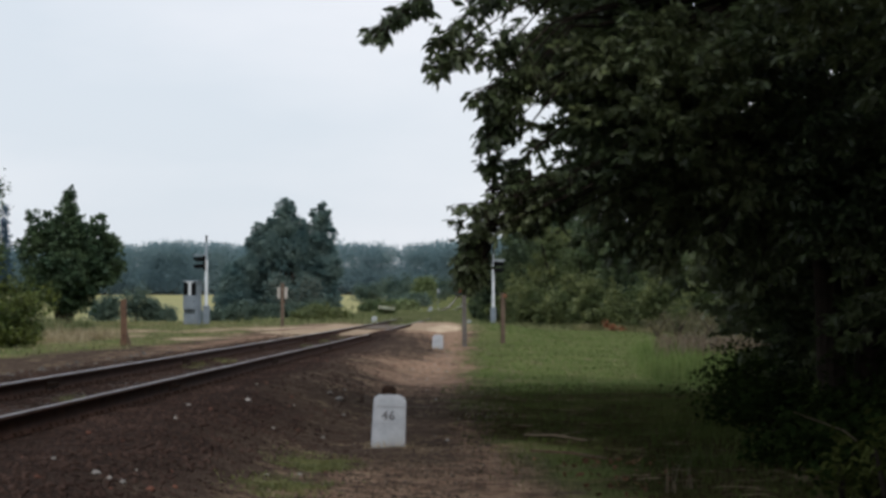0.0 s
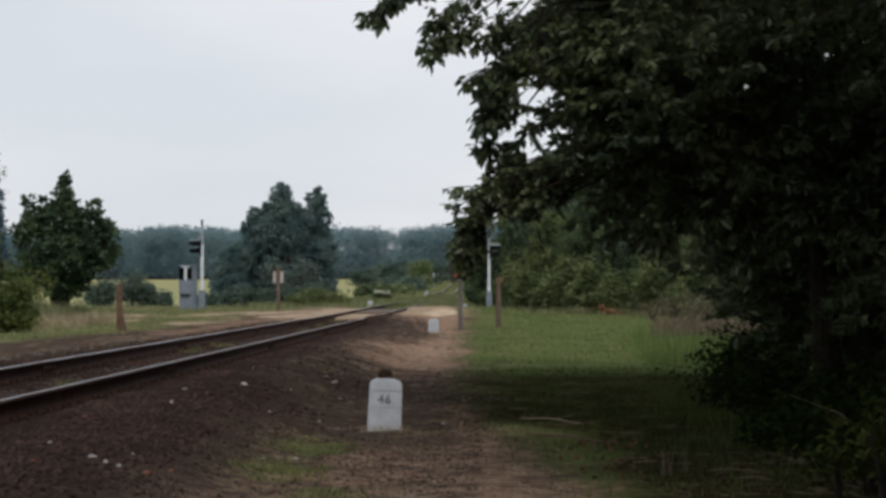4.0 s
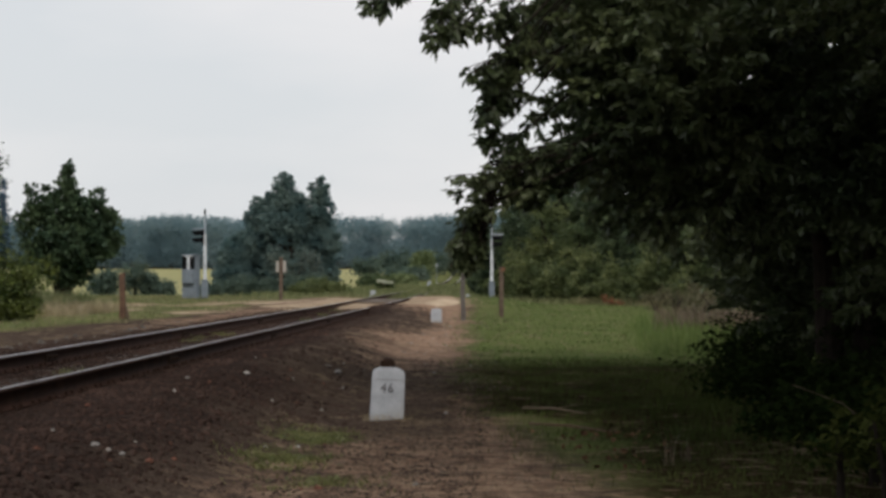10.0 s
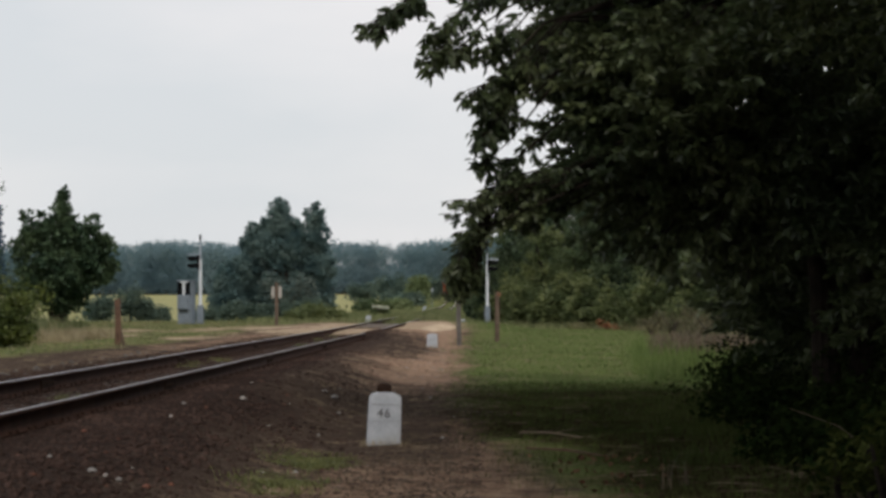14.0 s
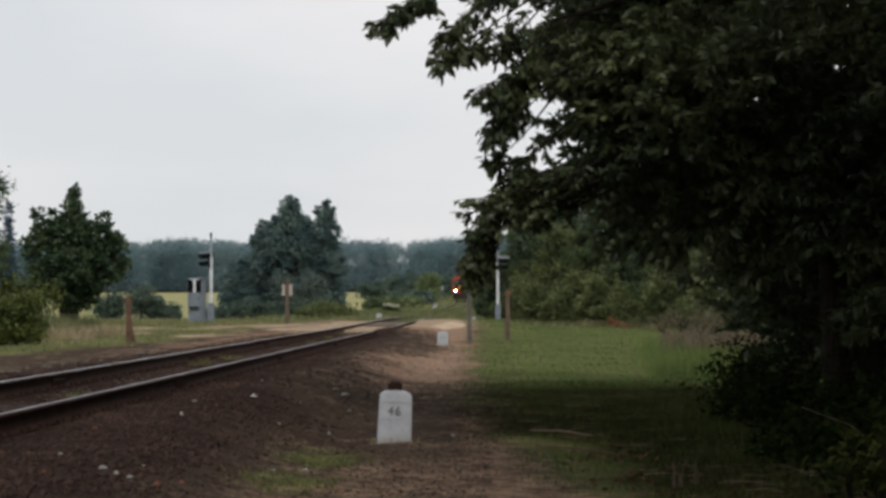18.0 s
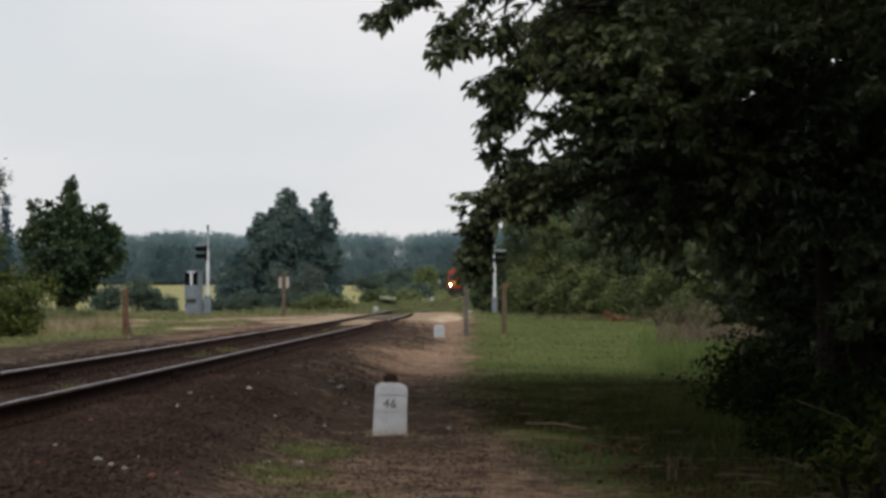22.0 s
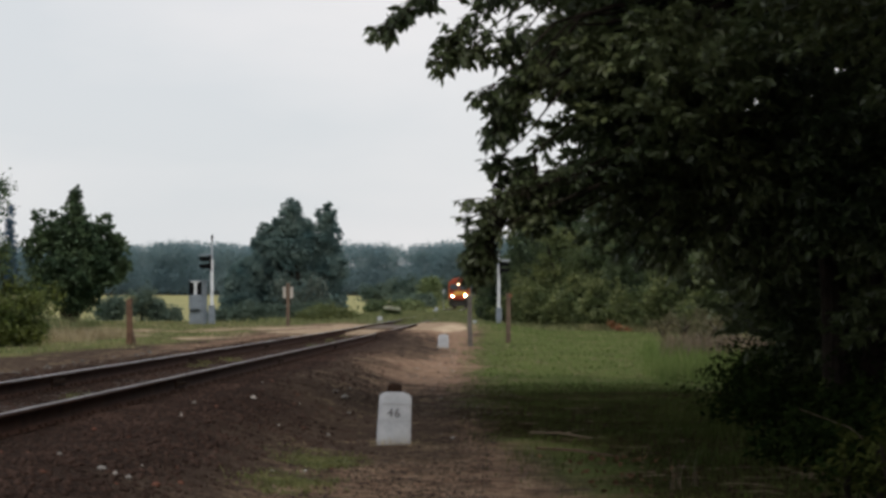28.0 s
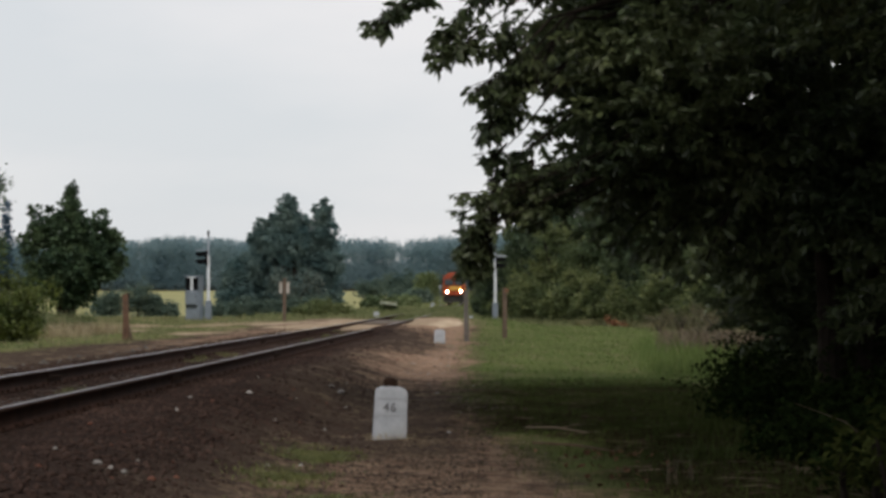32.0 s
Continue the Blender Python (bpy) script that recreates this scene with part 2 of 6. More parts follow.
M_GRASS_TUFT = leafy("rough_verge_grass", (0.074, 0.098, 0.036), (0.235, 0.212, 0.108), 0.25, 0.4)
M_ORANGE_LEAF = leafy("withered_orange_leaves", (0.22, 0.080, 0.036), (0.33, 0.13, 0.06), 0.2, 3)
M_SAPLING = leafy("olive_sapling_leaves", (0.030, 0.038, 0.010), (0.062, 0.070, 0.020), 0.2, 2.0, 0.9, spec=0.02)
M_DEAD_LEAF = leafy("brown_dead_leaves", (0.085, 0.046, 0.028), (0.17, 0.092, 0.056), 0.1, 3.0, 0.9, spec=0.05)


# ---- building blocks ----
def thing(name, x, y, z, label, category, group="", turn=0.0, kind=""):
    ob = new(name)
    ob.matrix_basis = pose(x, y, z, 0, 0, turn)
    return tagged(ob, label, category, group, kind)


def part(name, bm, material, parent=None, label="", smooth=False):
    me = bpy.data.meshes.new(name)
    bm.to_mesh(me)
    bm.free()
    me.materials.append(material)
    if smooth:
        for p in me.polygons:
            p.use_smooth = True
    ob = new(name, me)
    ob.parent = parent
    if label:
        ob["label"] = label
    return ob


def from_arrays(name, verts, faces, material, parent=None, label=""):
    """A mesh of triangles from two number arrays."""
    me = bpy.data.meshes.new(name)
    me.vertices.add(len(verts))
    me.vertices.foreach_set("co", np.asarray(verts, np.float32).ravel())
    k = faces.shape[1]
    me.loops.add(faces.size)
    me.loops.foreach_set("vertex_index", np.asarray(faces, np.int32).ravel())
    me.polygons.add(len(faces))
    me.polygons.foreach_set("loop_start", np.arange(0, faces.size, k, dtype=np.int32))
    me.update(calc_edges=True)
    me.materials.append(material)
    ob = new(name, me)
    ob.parent = parent
    if label:
        ob["label"] = label
    return ob


def box(bm, cx, cy, cz, sx, sy, sz, bevel=0.0, m=None):
    """A box of those sizes round a centre, with bevelled edges."""
    r = bmesh.ops.create_cube(bm, size=1.0, matrix=(m or Matrix()) @ Matrix.Translation((cx, cy, cz)) @ Matrix.Diagonal((sx, sy, sz, 1)))
    if bevel:
        es = {e for v in r["verts"] for e in v.link_edges}
        bmesh.ops.bevel(bm, geom=list(es), offset=bevel, segments=2, affect="EDGES", profile=0.6)
    return bm


def rod(bm, a, b, r1, r2=None, seg=10):
    """A round bar from a to b."""
    a, b = Vector(a), Vector(b)
    d = b - a
    m = Matrix.Translation((a + b) / 2) @ d.to_track_quat("Z", "Y").to_matrix().to_4x4()
    bmesh.ops.create_cone(bm, cap_ends=True, segments=seg, radius1=r1, radius2=r1 if r2 is None else r2, depth=d.length, matrix=m)
    return bm


def limb(bm, pts, radii, seg=7):
    """A tapered, bent tube along points."""
    rings = []
    for i, p in enumerate(pts):
        p = Vector(p)
        d = Vector(pts[min(i + 1, len(pts) - 1)]) - Vector(pts[max(i - 1, 0)])
        q = d.to_track_quat("Z", "Y")
        rings.append([bm.verts.new(p + q @ Vector((radii[i] * math.cos(a), radii[i] * math.sin(a), 0))) for a in [2 * math.pi * k / seg for k in range(seg)]])
    for r1, r2 in zip(rings, rings[1:]):
        for k in range(seg):
            bm.faces.new((r1[k], r1[(k + 1) % seg], r2[(k + 1) % seg], r2[k]))
    bm.faces.new(rings[-1])
    return bm


def prism(bm, outline, y0, y1):
    """An outline of (x, z) pushed from y0 to y1."""
    a = [bm.verts.new((x, y0, z)) for x, z in outline]
    b = [bm.verts.new((x, y1, z)) for x, z in outline]
    bm.faces.new(a)
    bm.faces.new(b[::-1])
    n = len(a)
    for i in range(n):
        bm.faces.new((a[i], b[i], b[(i + 1) % n], a[(i + 1) % n]))
    bmesh.ops.recalc_face_normals(bm, faces=bm.faces)
    return bm


RNG = np.random.default_rng(7)


def leaf_mesh(centres, length, width, droop=0.3, rng=RNG, axes=None, upward=0.0, broad=False):
    """Folded, pointed leaves at those centres, along axes or turned at random; upward: how far their faces turn to the sky; broad: oval, of four triangles."""
    n = len(centres)
    if axes is None:
        az = rng.uniform(0, 2 * math.pi, n)
        el = rng.normal(-droop, 0.5, n)
        ax = np.stack([np.cos(az) * np.cos(el), np.sin(az) * np.cos(el), np.sin(el)], 1)
    else:
        ax = axes
    r = rng.normal(size=(n, 3)) + np.array([0, 0, upward * 2.0])
    side = np.cross(ax, r)
    side /= np.linalg.norm(side, axis=1, keepdims=True) + 1e-9
    up = np.cross(side, ax)
    L = length * rng.uniform(0.65, 1.25, (n, 1))
    W = width * rng.uniform(0.7, 1.2, (n, 1))
    base = centres - ax * L * 0.5
    tip = centres + ax * L * 0.5
    if broad:
        tip = tip - up * L * 0.10
        near, far = centres - ax * L * 0.18, centres + ax * L * 0.16
        v = np.stack([base, near + side * W * 0.46 + up * W * 0.2, far + side * W * 0.44 + up * W * 0.16, tip, far - side * W * 0.44 + up * W * 0.16, near - side * W * 0.46 + up * W * 0.2], 1).reshape(-1, 3)
        k = np.arange(n)[:, None] * 6
        f = np.concatenate([k + np.array([t]) for t in ([0, 1, 2], [0, 2, 3], [0, 3, 4], [0, 4, 5])], 0)
        return v, f
    v = np.stack([base, centres + side * W * 0.5 + up * W * 0.22, tip, centres - side * W * 0.5 + up * W * 0.22], 1).reshape(-1, 3)
    k = np.arange(n)[:, None] * 4
    f = np.concatenate([k + np.array([[0, 1, 2]]), k + np.array([[0, 2, 3]])], 0)
    return v, f


def tassels(centres, outward, per, reach, length, rng, droop=0.5, wild=0.8):
    """Leaves that fan out and hang from the end of a twig at each centre: their middles and axes."""
    n = len(centres)
    c = np.repeat(centres, per, 0)
    ax = np.repeat(outward, per, 0) * 0.6 + rng.normal(size=(n * per, 3)) * wild * np.array([1, 1, 0.6]) - np.array([0, 0, droop])
    ax /= np.linalg.norm(ax, axis=1, keepdims=True)
    back = np.repeat(outward, per, 0) * rng.uniform(0, 1, (n * per, 1)) * reach
    return c - back + ax * length * 0.55, ax


def plates(n, c, r, rng, flat=0.35, size=0.5, each=8):
    """Twig ends gathered in flat layers, one above the other, on the skin of an ellipsoid, and the way outward at each."""
    m = max(3, n // each)
    d = rng.normal(size=(m, 3))
    d /= np.linalg.norm(d, axis=1, keepdims=True)
    mid = np.array(c) + d * np.array(r) * rng.uniform(0.45, 1.0, (m, 1)) ** 0.6
    q = rng.normal(size=(m * each, 3))
    q /= np.linalg.norm(q, axis=1, keepdims=True) + 1e-9
    q *= rng.uniform(0, 1, (m * each, 1)) ** 0.45
    p = np.repeat(mid, each, 0) + q * np.array([size, size, size * flat])
    p[:, 2] -= 0.35 * size * (q[:, 0] ** 2 + q[:, 1] ** 2)
    out = np.repeat(d, each, 0) * np.array([1, 1, 0.3]) + q * np.array([0.8, 0.8, 0.1])
    out /= np.linalg.norm(out, axis=1, keepdims=True) + 1e-9
    return p, out


def in_blob(n, c, r, rng=RNG, shell=0.45, lump=0.25):
    """Random places in a lumpy ellipsoid, denser towards its skin."""
    d = rng.normal(size=(n, 3))
    d /= np.linalg.norm(d, axis=1, keepdims=True)
    s = rng.uniform(0, 1, (n, 1)) ** shell
    bump = 1 + lump * (np.sin(d[:, :1] * 5.1 + c[0]) * np.sin(d[:, 1:2] * 4.3 + c[1]) + 0.6 * np.sin(d[:, 2:] * 6.7 + c[0] * 2 + d[:, :1] * 4))
    return np.array(c) + d * s * bump * np.array(r)


def sprays(centres, per, spread, rng=RNG):
    """Leaf places in a loose bunch round each centre."""
    n = len(centres)
    return (np.repeat(centres, per, 0) + rng.normal(size=(n * per, 3)) * spread * np.array([1, 1, 0.75]))


def blades(xyz, height, width, lean=0.35, rng=RNG):
    """Grass blades: one bent, tapering strip of three triangles each."""
    n = len(xyz)
    az = rng.uniform(0, 2 * math.pi, n)
    h = (height * rng.uniform(0.5, 1.3, n))[:, None]
    ln = (np.abs(rng.normal(0, lean, n)))[:, None] * h
    d = np.stack([np.cos(az), np.sin(az), 0 * az], 1)
    s = np.stack([-np.sin(az), np.cos(az), 0 * az], 1) * (width * rng.uniform(0.6, 1.3, n))[:, None] / 2
    up = np.array([[0, 0, 1.0]])
    mid = xyz + up * h * 0.6 + d * ln * 0.35
    tip = xyz + up * h * 0.97 + d * ln
    v = np.stack([xyz - s, xyz + s, mid - s * 0.75, mid + s * 0.75, tip], 1).reshape(-1, 3)
    k = np.arange(n)[:, None] * 5
    f = np.concatenate([k + np.array([[0, 1, 3]]), k + np.array([[0, 3, 2]]), k + np.array([[2, 3, 4]])], 0)
    return v, f


# ---- the lie of the land ----
RAIL_Z = 0.53


def rise(y):
    """How far the line has climbed where it nears the distant bend."""
    y = np.asarray(y, float)
    return sum(np.interp(y + k, [262, 310, 385, 480, 620, 800], [0, 0.55, 1.40, 2.3, 3.4, 4.4]) for k in (-20, -10, 0, 10, 20)) / 5


TRACK_Y = np.array([-60.0, 0, 15, 60, 100, 160, 214, 250, 290, 330, 370, 420, 500, 620, 800])
TRACK_X = np.array([-5.6, -4.68, -4.25, -3.05, -2.35, -1.85, -1.5, -1.12, -0.80, -0.58, -0.42, -0.1, 1.6, 7.0, 20.0])


def track_x(y):
    """Sideways place of the middle of the track at y, rounded where the pieces of the plan meet."""
    y = np.asarray(y, float)
    w = np.maximum(6.0, np.minimum(22.0, y * 0.1))
    return sum(np.interp(y + w * k, TRACK_Y, TRACK_X) for k in (-1, -0.5, 0, 0.5, 1)) / 5


def step(a, b, v):
    u = np.clip((np.asarray(v, float) - a) / (b - a), 0, 1)
    return u * u * (3 - 2 * u)


def wave(x, y, s, k=0.0):
    """Gentle unevenness of about one metre's reach divided by s."""
    return (np.sin(x * 1.7 * s + 1.3 + k) * np.sin(y * 1.1 * s + 0.4 * k) + np.sin(x * 0.7 * s - y * 1.9 * s + 2.1 + k) + 0.5 * np.sin(x * 3.9 * s + y * 2.7 * s + k)) / 2.5


def ground_z(x, y):
    x, y = np.asarray(x, float), np.asarray(y, float)
    s = x - track_x(y)
    right = 0.20 * step(34, 54, y) * (1 - step(1.5, 4.0, x) * 0.6)
    road = step(58, 66, y) * (1 - step(84, 96, y)) * (1 - step(3.6, 6.5, s))
    right = right * (1 - road) + 0.44 * road
    right = right * (1 - 0.9 * step(104, 118, y) * step(3, 6, s))
    left = 0.36 + 0.07 * step(50, 80, y)
    left = left - 0.5 * step(-17, -30, s) * (1 - step(200, 400, y)) - 0.45 * step(95, 125, y) * step(-4.5, -9, s)
    far = step(150, 620, y)
    left, right = left + far * 3.0, right + far * 3.0 * step(20, 60, x)
    bed = 0.35 + rise(y)
    right = right + rise(y) * (1 - step(20, 60, x))
    out = np.where(s < 0, left, right)
    w = np.where(s < 0, step(1.5, 2.6, -s), step(1.5, 3.0, s))
    crossing = step(60, 68, y - 1.5 * np.sign(s)) * (1 - step(82, 88, y))
    z = bed * (1 - w) + out * w - 0.014 * (1 - step(0.5, 0.8, np.abs(s))) * (1 - step(50, 58, y))
    z = z + (0.475 - z) * crossing * (1 - step(2.4, 4.0, np.abs(s))) * np.where(np.abs(s) < 0.9, 0.6, 1.0)
    z = z + 0.05 * np.exp(-((s - 2.7) / 0.9) ** 2 - ((y - 66) / 9.0) ** 2)
    cover = (step(54.0, 55.5, y + 0.6 * wave(x, y, 2.0)) * (1 - step(61.0, 63.0, y)) + step(79.0, 81.0, y) * (1 - step(85.0, 87.0, y))) * step(0.58, 0.72, s) * (1 - step(2.0, 3.0, s))
    z = z + (0.535 - z) * cover
    rough = 0.028 * wave(x, y, 1.0) + 0.012 * wave(x, y, 4.2, 1.7)
    z = z + rough * np.clip(w + 0.25, 0, 1) * (1 - 0.7 * cover) * (1 - step(300, 600, y))
    return z + step(640, 1100, y) * 14 + step(1100, 3500, y) * 10


# ---- ground ----
def lines(*runs):
    out = []
    for a, b, n in runs:
        out += list(np.linspace(a, b, n, endpoint=False))
    return np.array(out + [runs[-1][1]])


def right_of(y):
    """Where the meadow's grass begins, right of the path."""
    return np.interp(y, [11, 14, 17.5, 21, 26, 31, 45, 60], [1.05, 0.83, 0.58, 0.36, 0.19, 0.08, 0.02, 0.12])


def build_ground():
    gx = lines((-2600, -300, 12), (-300, -60, 16), (-60, -16, 30), (-16, 10, 130), (10, 40, 24), (40, 300, 18), (300, 2600, 12))
    gy = lines((-2600, -60, 12), (-60, 10, 30), (10, 62, 230), (62, 130, 120), (130, 320, 60), (320, 760, 40), (760, 4200, 20))
    X, Y = np.meshgrid(gx, gy)
    Z = ground_z(X, Y)
    nx, ny = len(gx), len(gy)
    v = np.stack([X, Y, Z], 2).reshape(-1, 3)
    i = (np.arange(ny - 1)[:, None] * nx + np.arange(nx - 1)[None, :]).ravel()[:, None]
    f = i + np.array([[0, 1, nx + 1, nx]])
    x, y = v[:, 0], v[:, 1]
    s = x - track_x(y)
    n1 = wave(x, y, 0.6, 3.0) * 0.5 + wave(x, y, 2.3, 5.0) * 0.35
    right_edge = right_of(y) + 0.38 * n1
    grass = np.where(s > 0, step(right_edge - 0.5, right_edge + 0.6, x), step(3.1, 4.5, -s + 0.7 * n1 - 1.1 * (1 - step(36, 52, y))))
    road = step(56, 66, y + 3 * n1 - 1.5 * np.sign(s)) * (1 - step(80, 88, y + 3 * n1)) * np.clip(1.0 + 0.6 * n1, 0.5, 1) * (1 - step(2.4, 4.2, s + n1 * 0.4)) * (1 - step(3.2, 4.6, -s + 1.6 * n1)) * (1 - step(1.8, 2.6, -s) * (1 - step(-0.25, 0.25, wave(x, y * 0.3, 1.2, 4.0))))
    worn = (0.8 + 0.5 * n1) * sum(np.exp(-((x - a + 0.9 * n1) / (1.3 * w)) ** 2 - ((y - b + 1.5 * n1) / d) ** 2) for a, b, w, d in ((-10.8, 68, 0.8, 3.0), (-8.5, 70, 0.5, 3.0), (-9.6, 60, 0.6, 1.6), (-7.3, 57, 0.5, 2.0), (-7.0, 74, 0.9, 4.0)))
    gravelly = step(42, 46, y + 1.5 * n1) * (1 - step(53, 57, y + 1.5 * n1))
    path = np.where(s > 0, step(26, 40, y + 4 * n1) * step(1.3 + 0.75 * gravelly - 0.4 * step(53, 60, y), 3.0 + 0.35 * gravelly - 1.2 * step(53, 60, y), s + 0.8 * n1), 0)
    path = path + np.where(s > 0, step(2.1, 3.4, s + 0.6 * n1) * (1 - step(16, 20.5, y + 2 * n1)), 0) * 0.46 + 0.62 * np.exp(-((x - right_of(y) + 0.22 - 0.25 * n1) / 0.27) ** 2) * step(15, 18, y) * (1 - step(21, 26, y))
    bare = np.where(s < 0, step(1.6, 2.4, -s) * (1 - step(2.8, 3.8, -s + n1)) * step(28, 52, y) * 0.5, 0)
    dusty = np.where(s > 0, 0.5 * step(33, 46, y) * step(0.85, 1.6, s + 0.4 * n1) * (1 - grass) * (1 - 0.7 * gravelly), 0)
    path = np.maximum(path, dusty)
    sand = np.clip(np.maximum(np.maximum(road, np.maximum(bare, worn)), path * (1 - grass)), 0, 1) * (1 - step(92, 104, y))
    edge = np.where(s < 0, step(1.3, 2.0, -s + 0.25 * n1) * step(30, 46, y) + step(1.8, 2.7, -s + 0.4 * n1) * (1 - step(30, 46, y)), step(1.7 - 0.5 * step(28, 40, y) + 0.1 * step(43, 50, y), 2.8 - 0.4 * step(28, 40, y) + 0.3 * step(43, 50, y), s + 0.45 * n1))
    ballast = np.clip(1 - edge - road, 0, 1) * (1 - 0.85 * step(22, 27, y) * step(1.1, 1.8, s + 0.3 * n1)) * (1 - 0.6 * step(32, 46, y) * step(0.85, 1.6, s) * (1 - 0.5 * gravelly)) * (1 - step(57, 63, y) * step(1.1, 1.7, np.abs(s))) * (1 - 0.8 * step(86, 98, y + 4 * n1))
    field = step(125, 150, y) * step(-3, -12, s) * (1 - step(668, 682, y))
    grass = np.clip(grass * (1 - road) * (1 - 0.55 * worn) + step(84, 94, y + 3 * n1), 0, 1) * (1 - field)
    # shade tint: painted band under the tree, and dark floor behind the far wood
    shade_start = 1.25 - 1.15 * step(18.5, 23, y)
    shade_tint = step(shade_start - 0.5, shade_start + 0.4, x + 0.5 * n1) * (1 - step(31, 35, y + 1.5 * n1)) * step(0.0, 0.4, s) + step(674, 684, y)
    dry = np.clip(0.5 + 0.9 * n1, 0, 1) * np.where(s < 0, 0.62, 0.25)
    dust = np.clip(np.where(s < 0, 0.75 * road, 0.6 * road * step(60, 66, y)) + 0.8 * worn, 0, 1)
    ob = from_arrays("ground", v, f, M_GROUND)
    for name, val in (("grass", grass), ("sand", sand), ("ballast", ballast), ("field", field), ("dry", dry), ("shade_tint", shade_tint), ("dust", dust)):
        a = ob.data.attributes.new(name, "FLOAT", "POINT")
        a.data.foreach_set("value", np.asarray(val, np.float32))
    for p in ob.data.polygons:
        p.use_smooth = True
    tagged(ob, "bare brown earth, sandy track and grass beside a railway", "ground", kind="structure")
    return ob


def ground_material():
    m = bpy.data.materials.new("earth_sand_and_grass")
    m.use_nodes = True
    n, l = m.node_tree.nodes, m.node_tree.links
    b = n["Principled BSDF"]
    b.inputs["Roughness"].default_value = 0.95
    b.inputs["Specular IOR Level"].default_value = 0.0
    co = n.new("ShaderNodeTexCoord")

    def tex(scale, detail=6.0):
        t = n.new("ShaderNodeTexNoise")
        t.inputs["Scale"].default_value, t.inputs["Detail"].default_value = scale, detail
        l.new(co.outputs["Object"], t.inputs["Vector"])
        r = n.new("ShaderNodeMapRange")
        r.inputs["From Min"].default_value, r.inputs["From Max"].default_value = 0.33, 0.67
        l.new(t.outputs["Fac"], r.inputs["Value"])
        return r.outputs[0]

    def mixed(fac, a, c):
        x = n.new("ShaderNodeMix")
        x.data_type = "RGBA"
        l.new(fac, x.inputs["Factor"])
        for key, val in (("A", a), ("B", c)):
            if isinstance(val, tuple):
                x.inputs[key].default_value = (*val, 1)
            else:
                l.new(val, x.inputs[key])
        return x.outputs["Result"]

    def layer(name):
        a = n.new("ShaderNodeAttribute")
        a.attribute_name = name
        if name in ("field", "dry"):
            return a.outputs["Fac"]
        # ragged edges: the border of each cover wanders with the noise
        add = n.new("ShaderNodeMath")
        add.operation = "MULTIPLY_ADD"
        add.inputs[1].default_value = 0.9
        l.new(ragged, add.inputs[0])
        l.new(a.outputs["Fac"], add.inputs[2])
        r = n.new("ShaderNodeMapRange")
        r.inputs["From Min"].default_value, r.inputs["From Max"].default_value = 0.56, 1.34
        l.new(add.outputs[0], r.inputs["Value"])
        return r.outputs[0]

    big, mid, small = tex(0.7), tex(5.0), tex(38.0, 3.0)
    blend = n.new("ShaderNodeMath")
    blend.operation = "MULTIPLY_ADD"
    blend.inputs[1].default_value = 0.5
    l.new(tex(1.6, 8.0), blend.inputs[0])
    half = n.new("ShaderNodeMath")
    half.operation = "MULTIPLY"
    half.inputs[1].default_value = 0.5
    l.new(tex(7.5, 6.0), half.inputs[0])
    l.new(half.outputs[0], blend.inputs[2])
    ragged = blend.outputs[0]
    soil = mixed(mid, mixed(small, (0.040, 0.0285, 0.0225), (0.080, 0.058, 0.046)), mixed(small, (0.064, 0.047, 0.037), (0.125, 0.094, 0.073)))
    sandy = mixed(mid, mixed(small, (0.155, 0.095, 0.068), (0.29, 0.185, 0.130)), mixed(small, (0.31, 0.200, 0.140), (0.46, 0.315, 0.222)))
    stony = mixed(mid, mixed(small, (0.019, 0.0136, 0.0118), (0.044, 0.031, 0.027)), mixed(small, (0.034, 0.024, 0.0205), (0.070, 0.050, 0.042)))
    green = mixed(big, mixed(small, (0.066, 0.090, 0.030), (0.112, 0.140, 0.049)), mixed(small, (0.085, 0.111, 0.038), (0.140, 0.166, 0.061)))
    straw = mixed(small, (0.22, 0.175, 0.085), (0.38, 0.31, 0.17))
    crop = mixed(tex(0.05), mixed(small, (0.27, 0.265, 0.125), (0.33, 0.32, 0.16)), mixed(small, (0.32, 0.30, 0.155), (0.39, 0.36, 0.195)))
    c = mixed(layer("grass"), soil, mixed(layer("dry"), green, mixed(big, green, straw)))
    # dark earth colour that carries the tree's shade
    shade_tone = mixed(mid, mixed(small, (0.014, 0.010, 0.006), (0.035, 0.025, 0.014)), mixed(small, (0.020, 0.018, 0.008), (0.045, 0.042, 0.018)))
    c = mixed(layer("shade_tint"), c, shade_tone)
    c = mixed(layer("sand"), c, sandy)
    pale = mixed(mid, mixed(small, (0.30, 0.225, 0.150), (0.44, 0.345, 0.24)), mixed(small, (0.42, 0.325, 0.225), (0.58, 0.47, 0.34)))
    c = mixed(layer("dust"), c, pale)
    c = mixed(layer("ballast"), c, stony)
    c = mixed(layer("field"), c, crop)
    l.new(c, b.inputs["Base Color"])
    bp = n.new("ShaderNodeBump")
    bp.inputs["Strength"].default_value, bp.inputs["Distance"].default_value = 0.6, 0.03
    l.new(small, bp.inputs["Height"])
    l.new(bp.outputs["Normal"], b.inputs["Normal"])
    return m


M_GROUND = ground_material()
ground = build_ground()


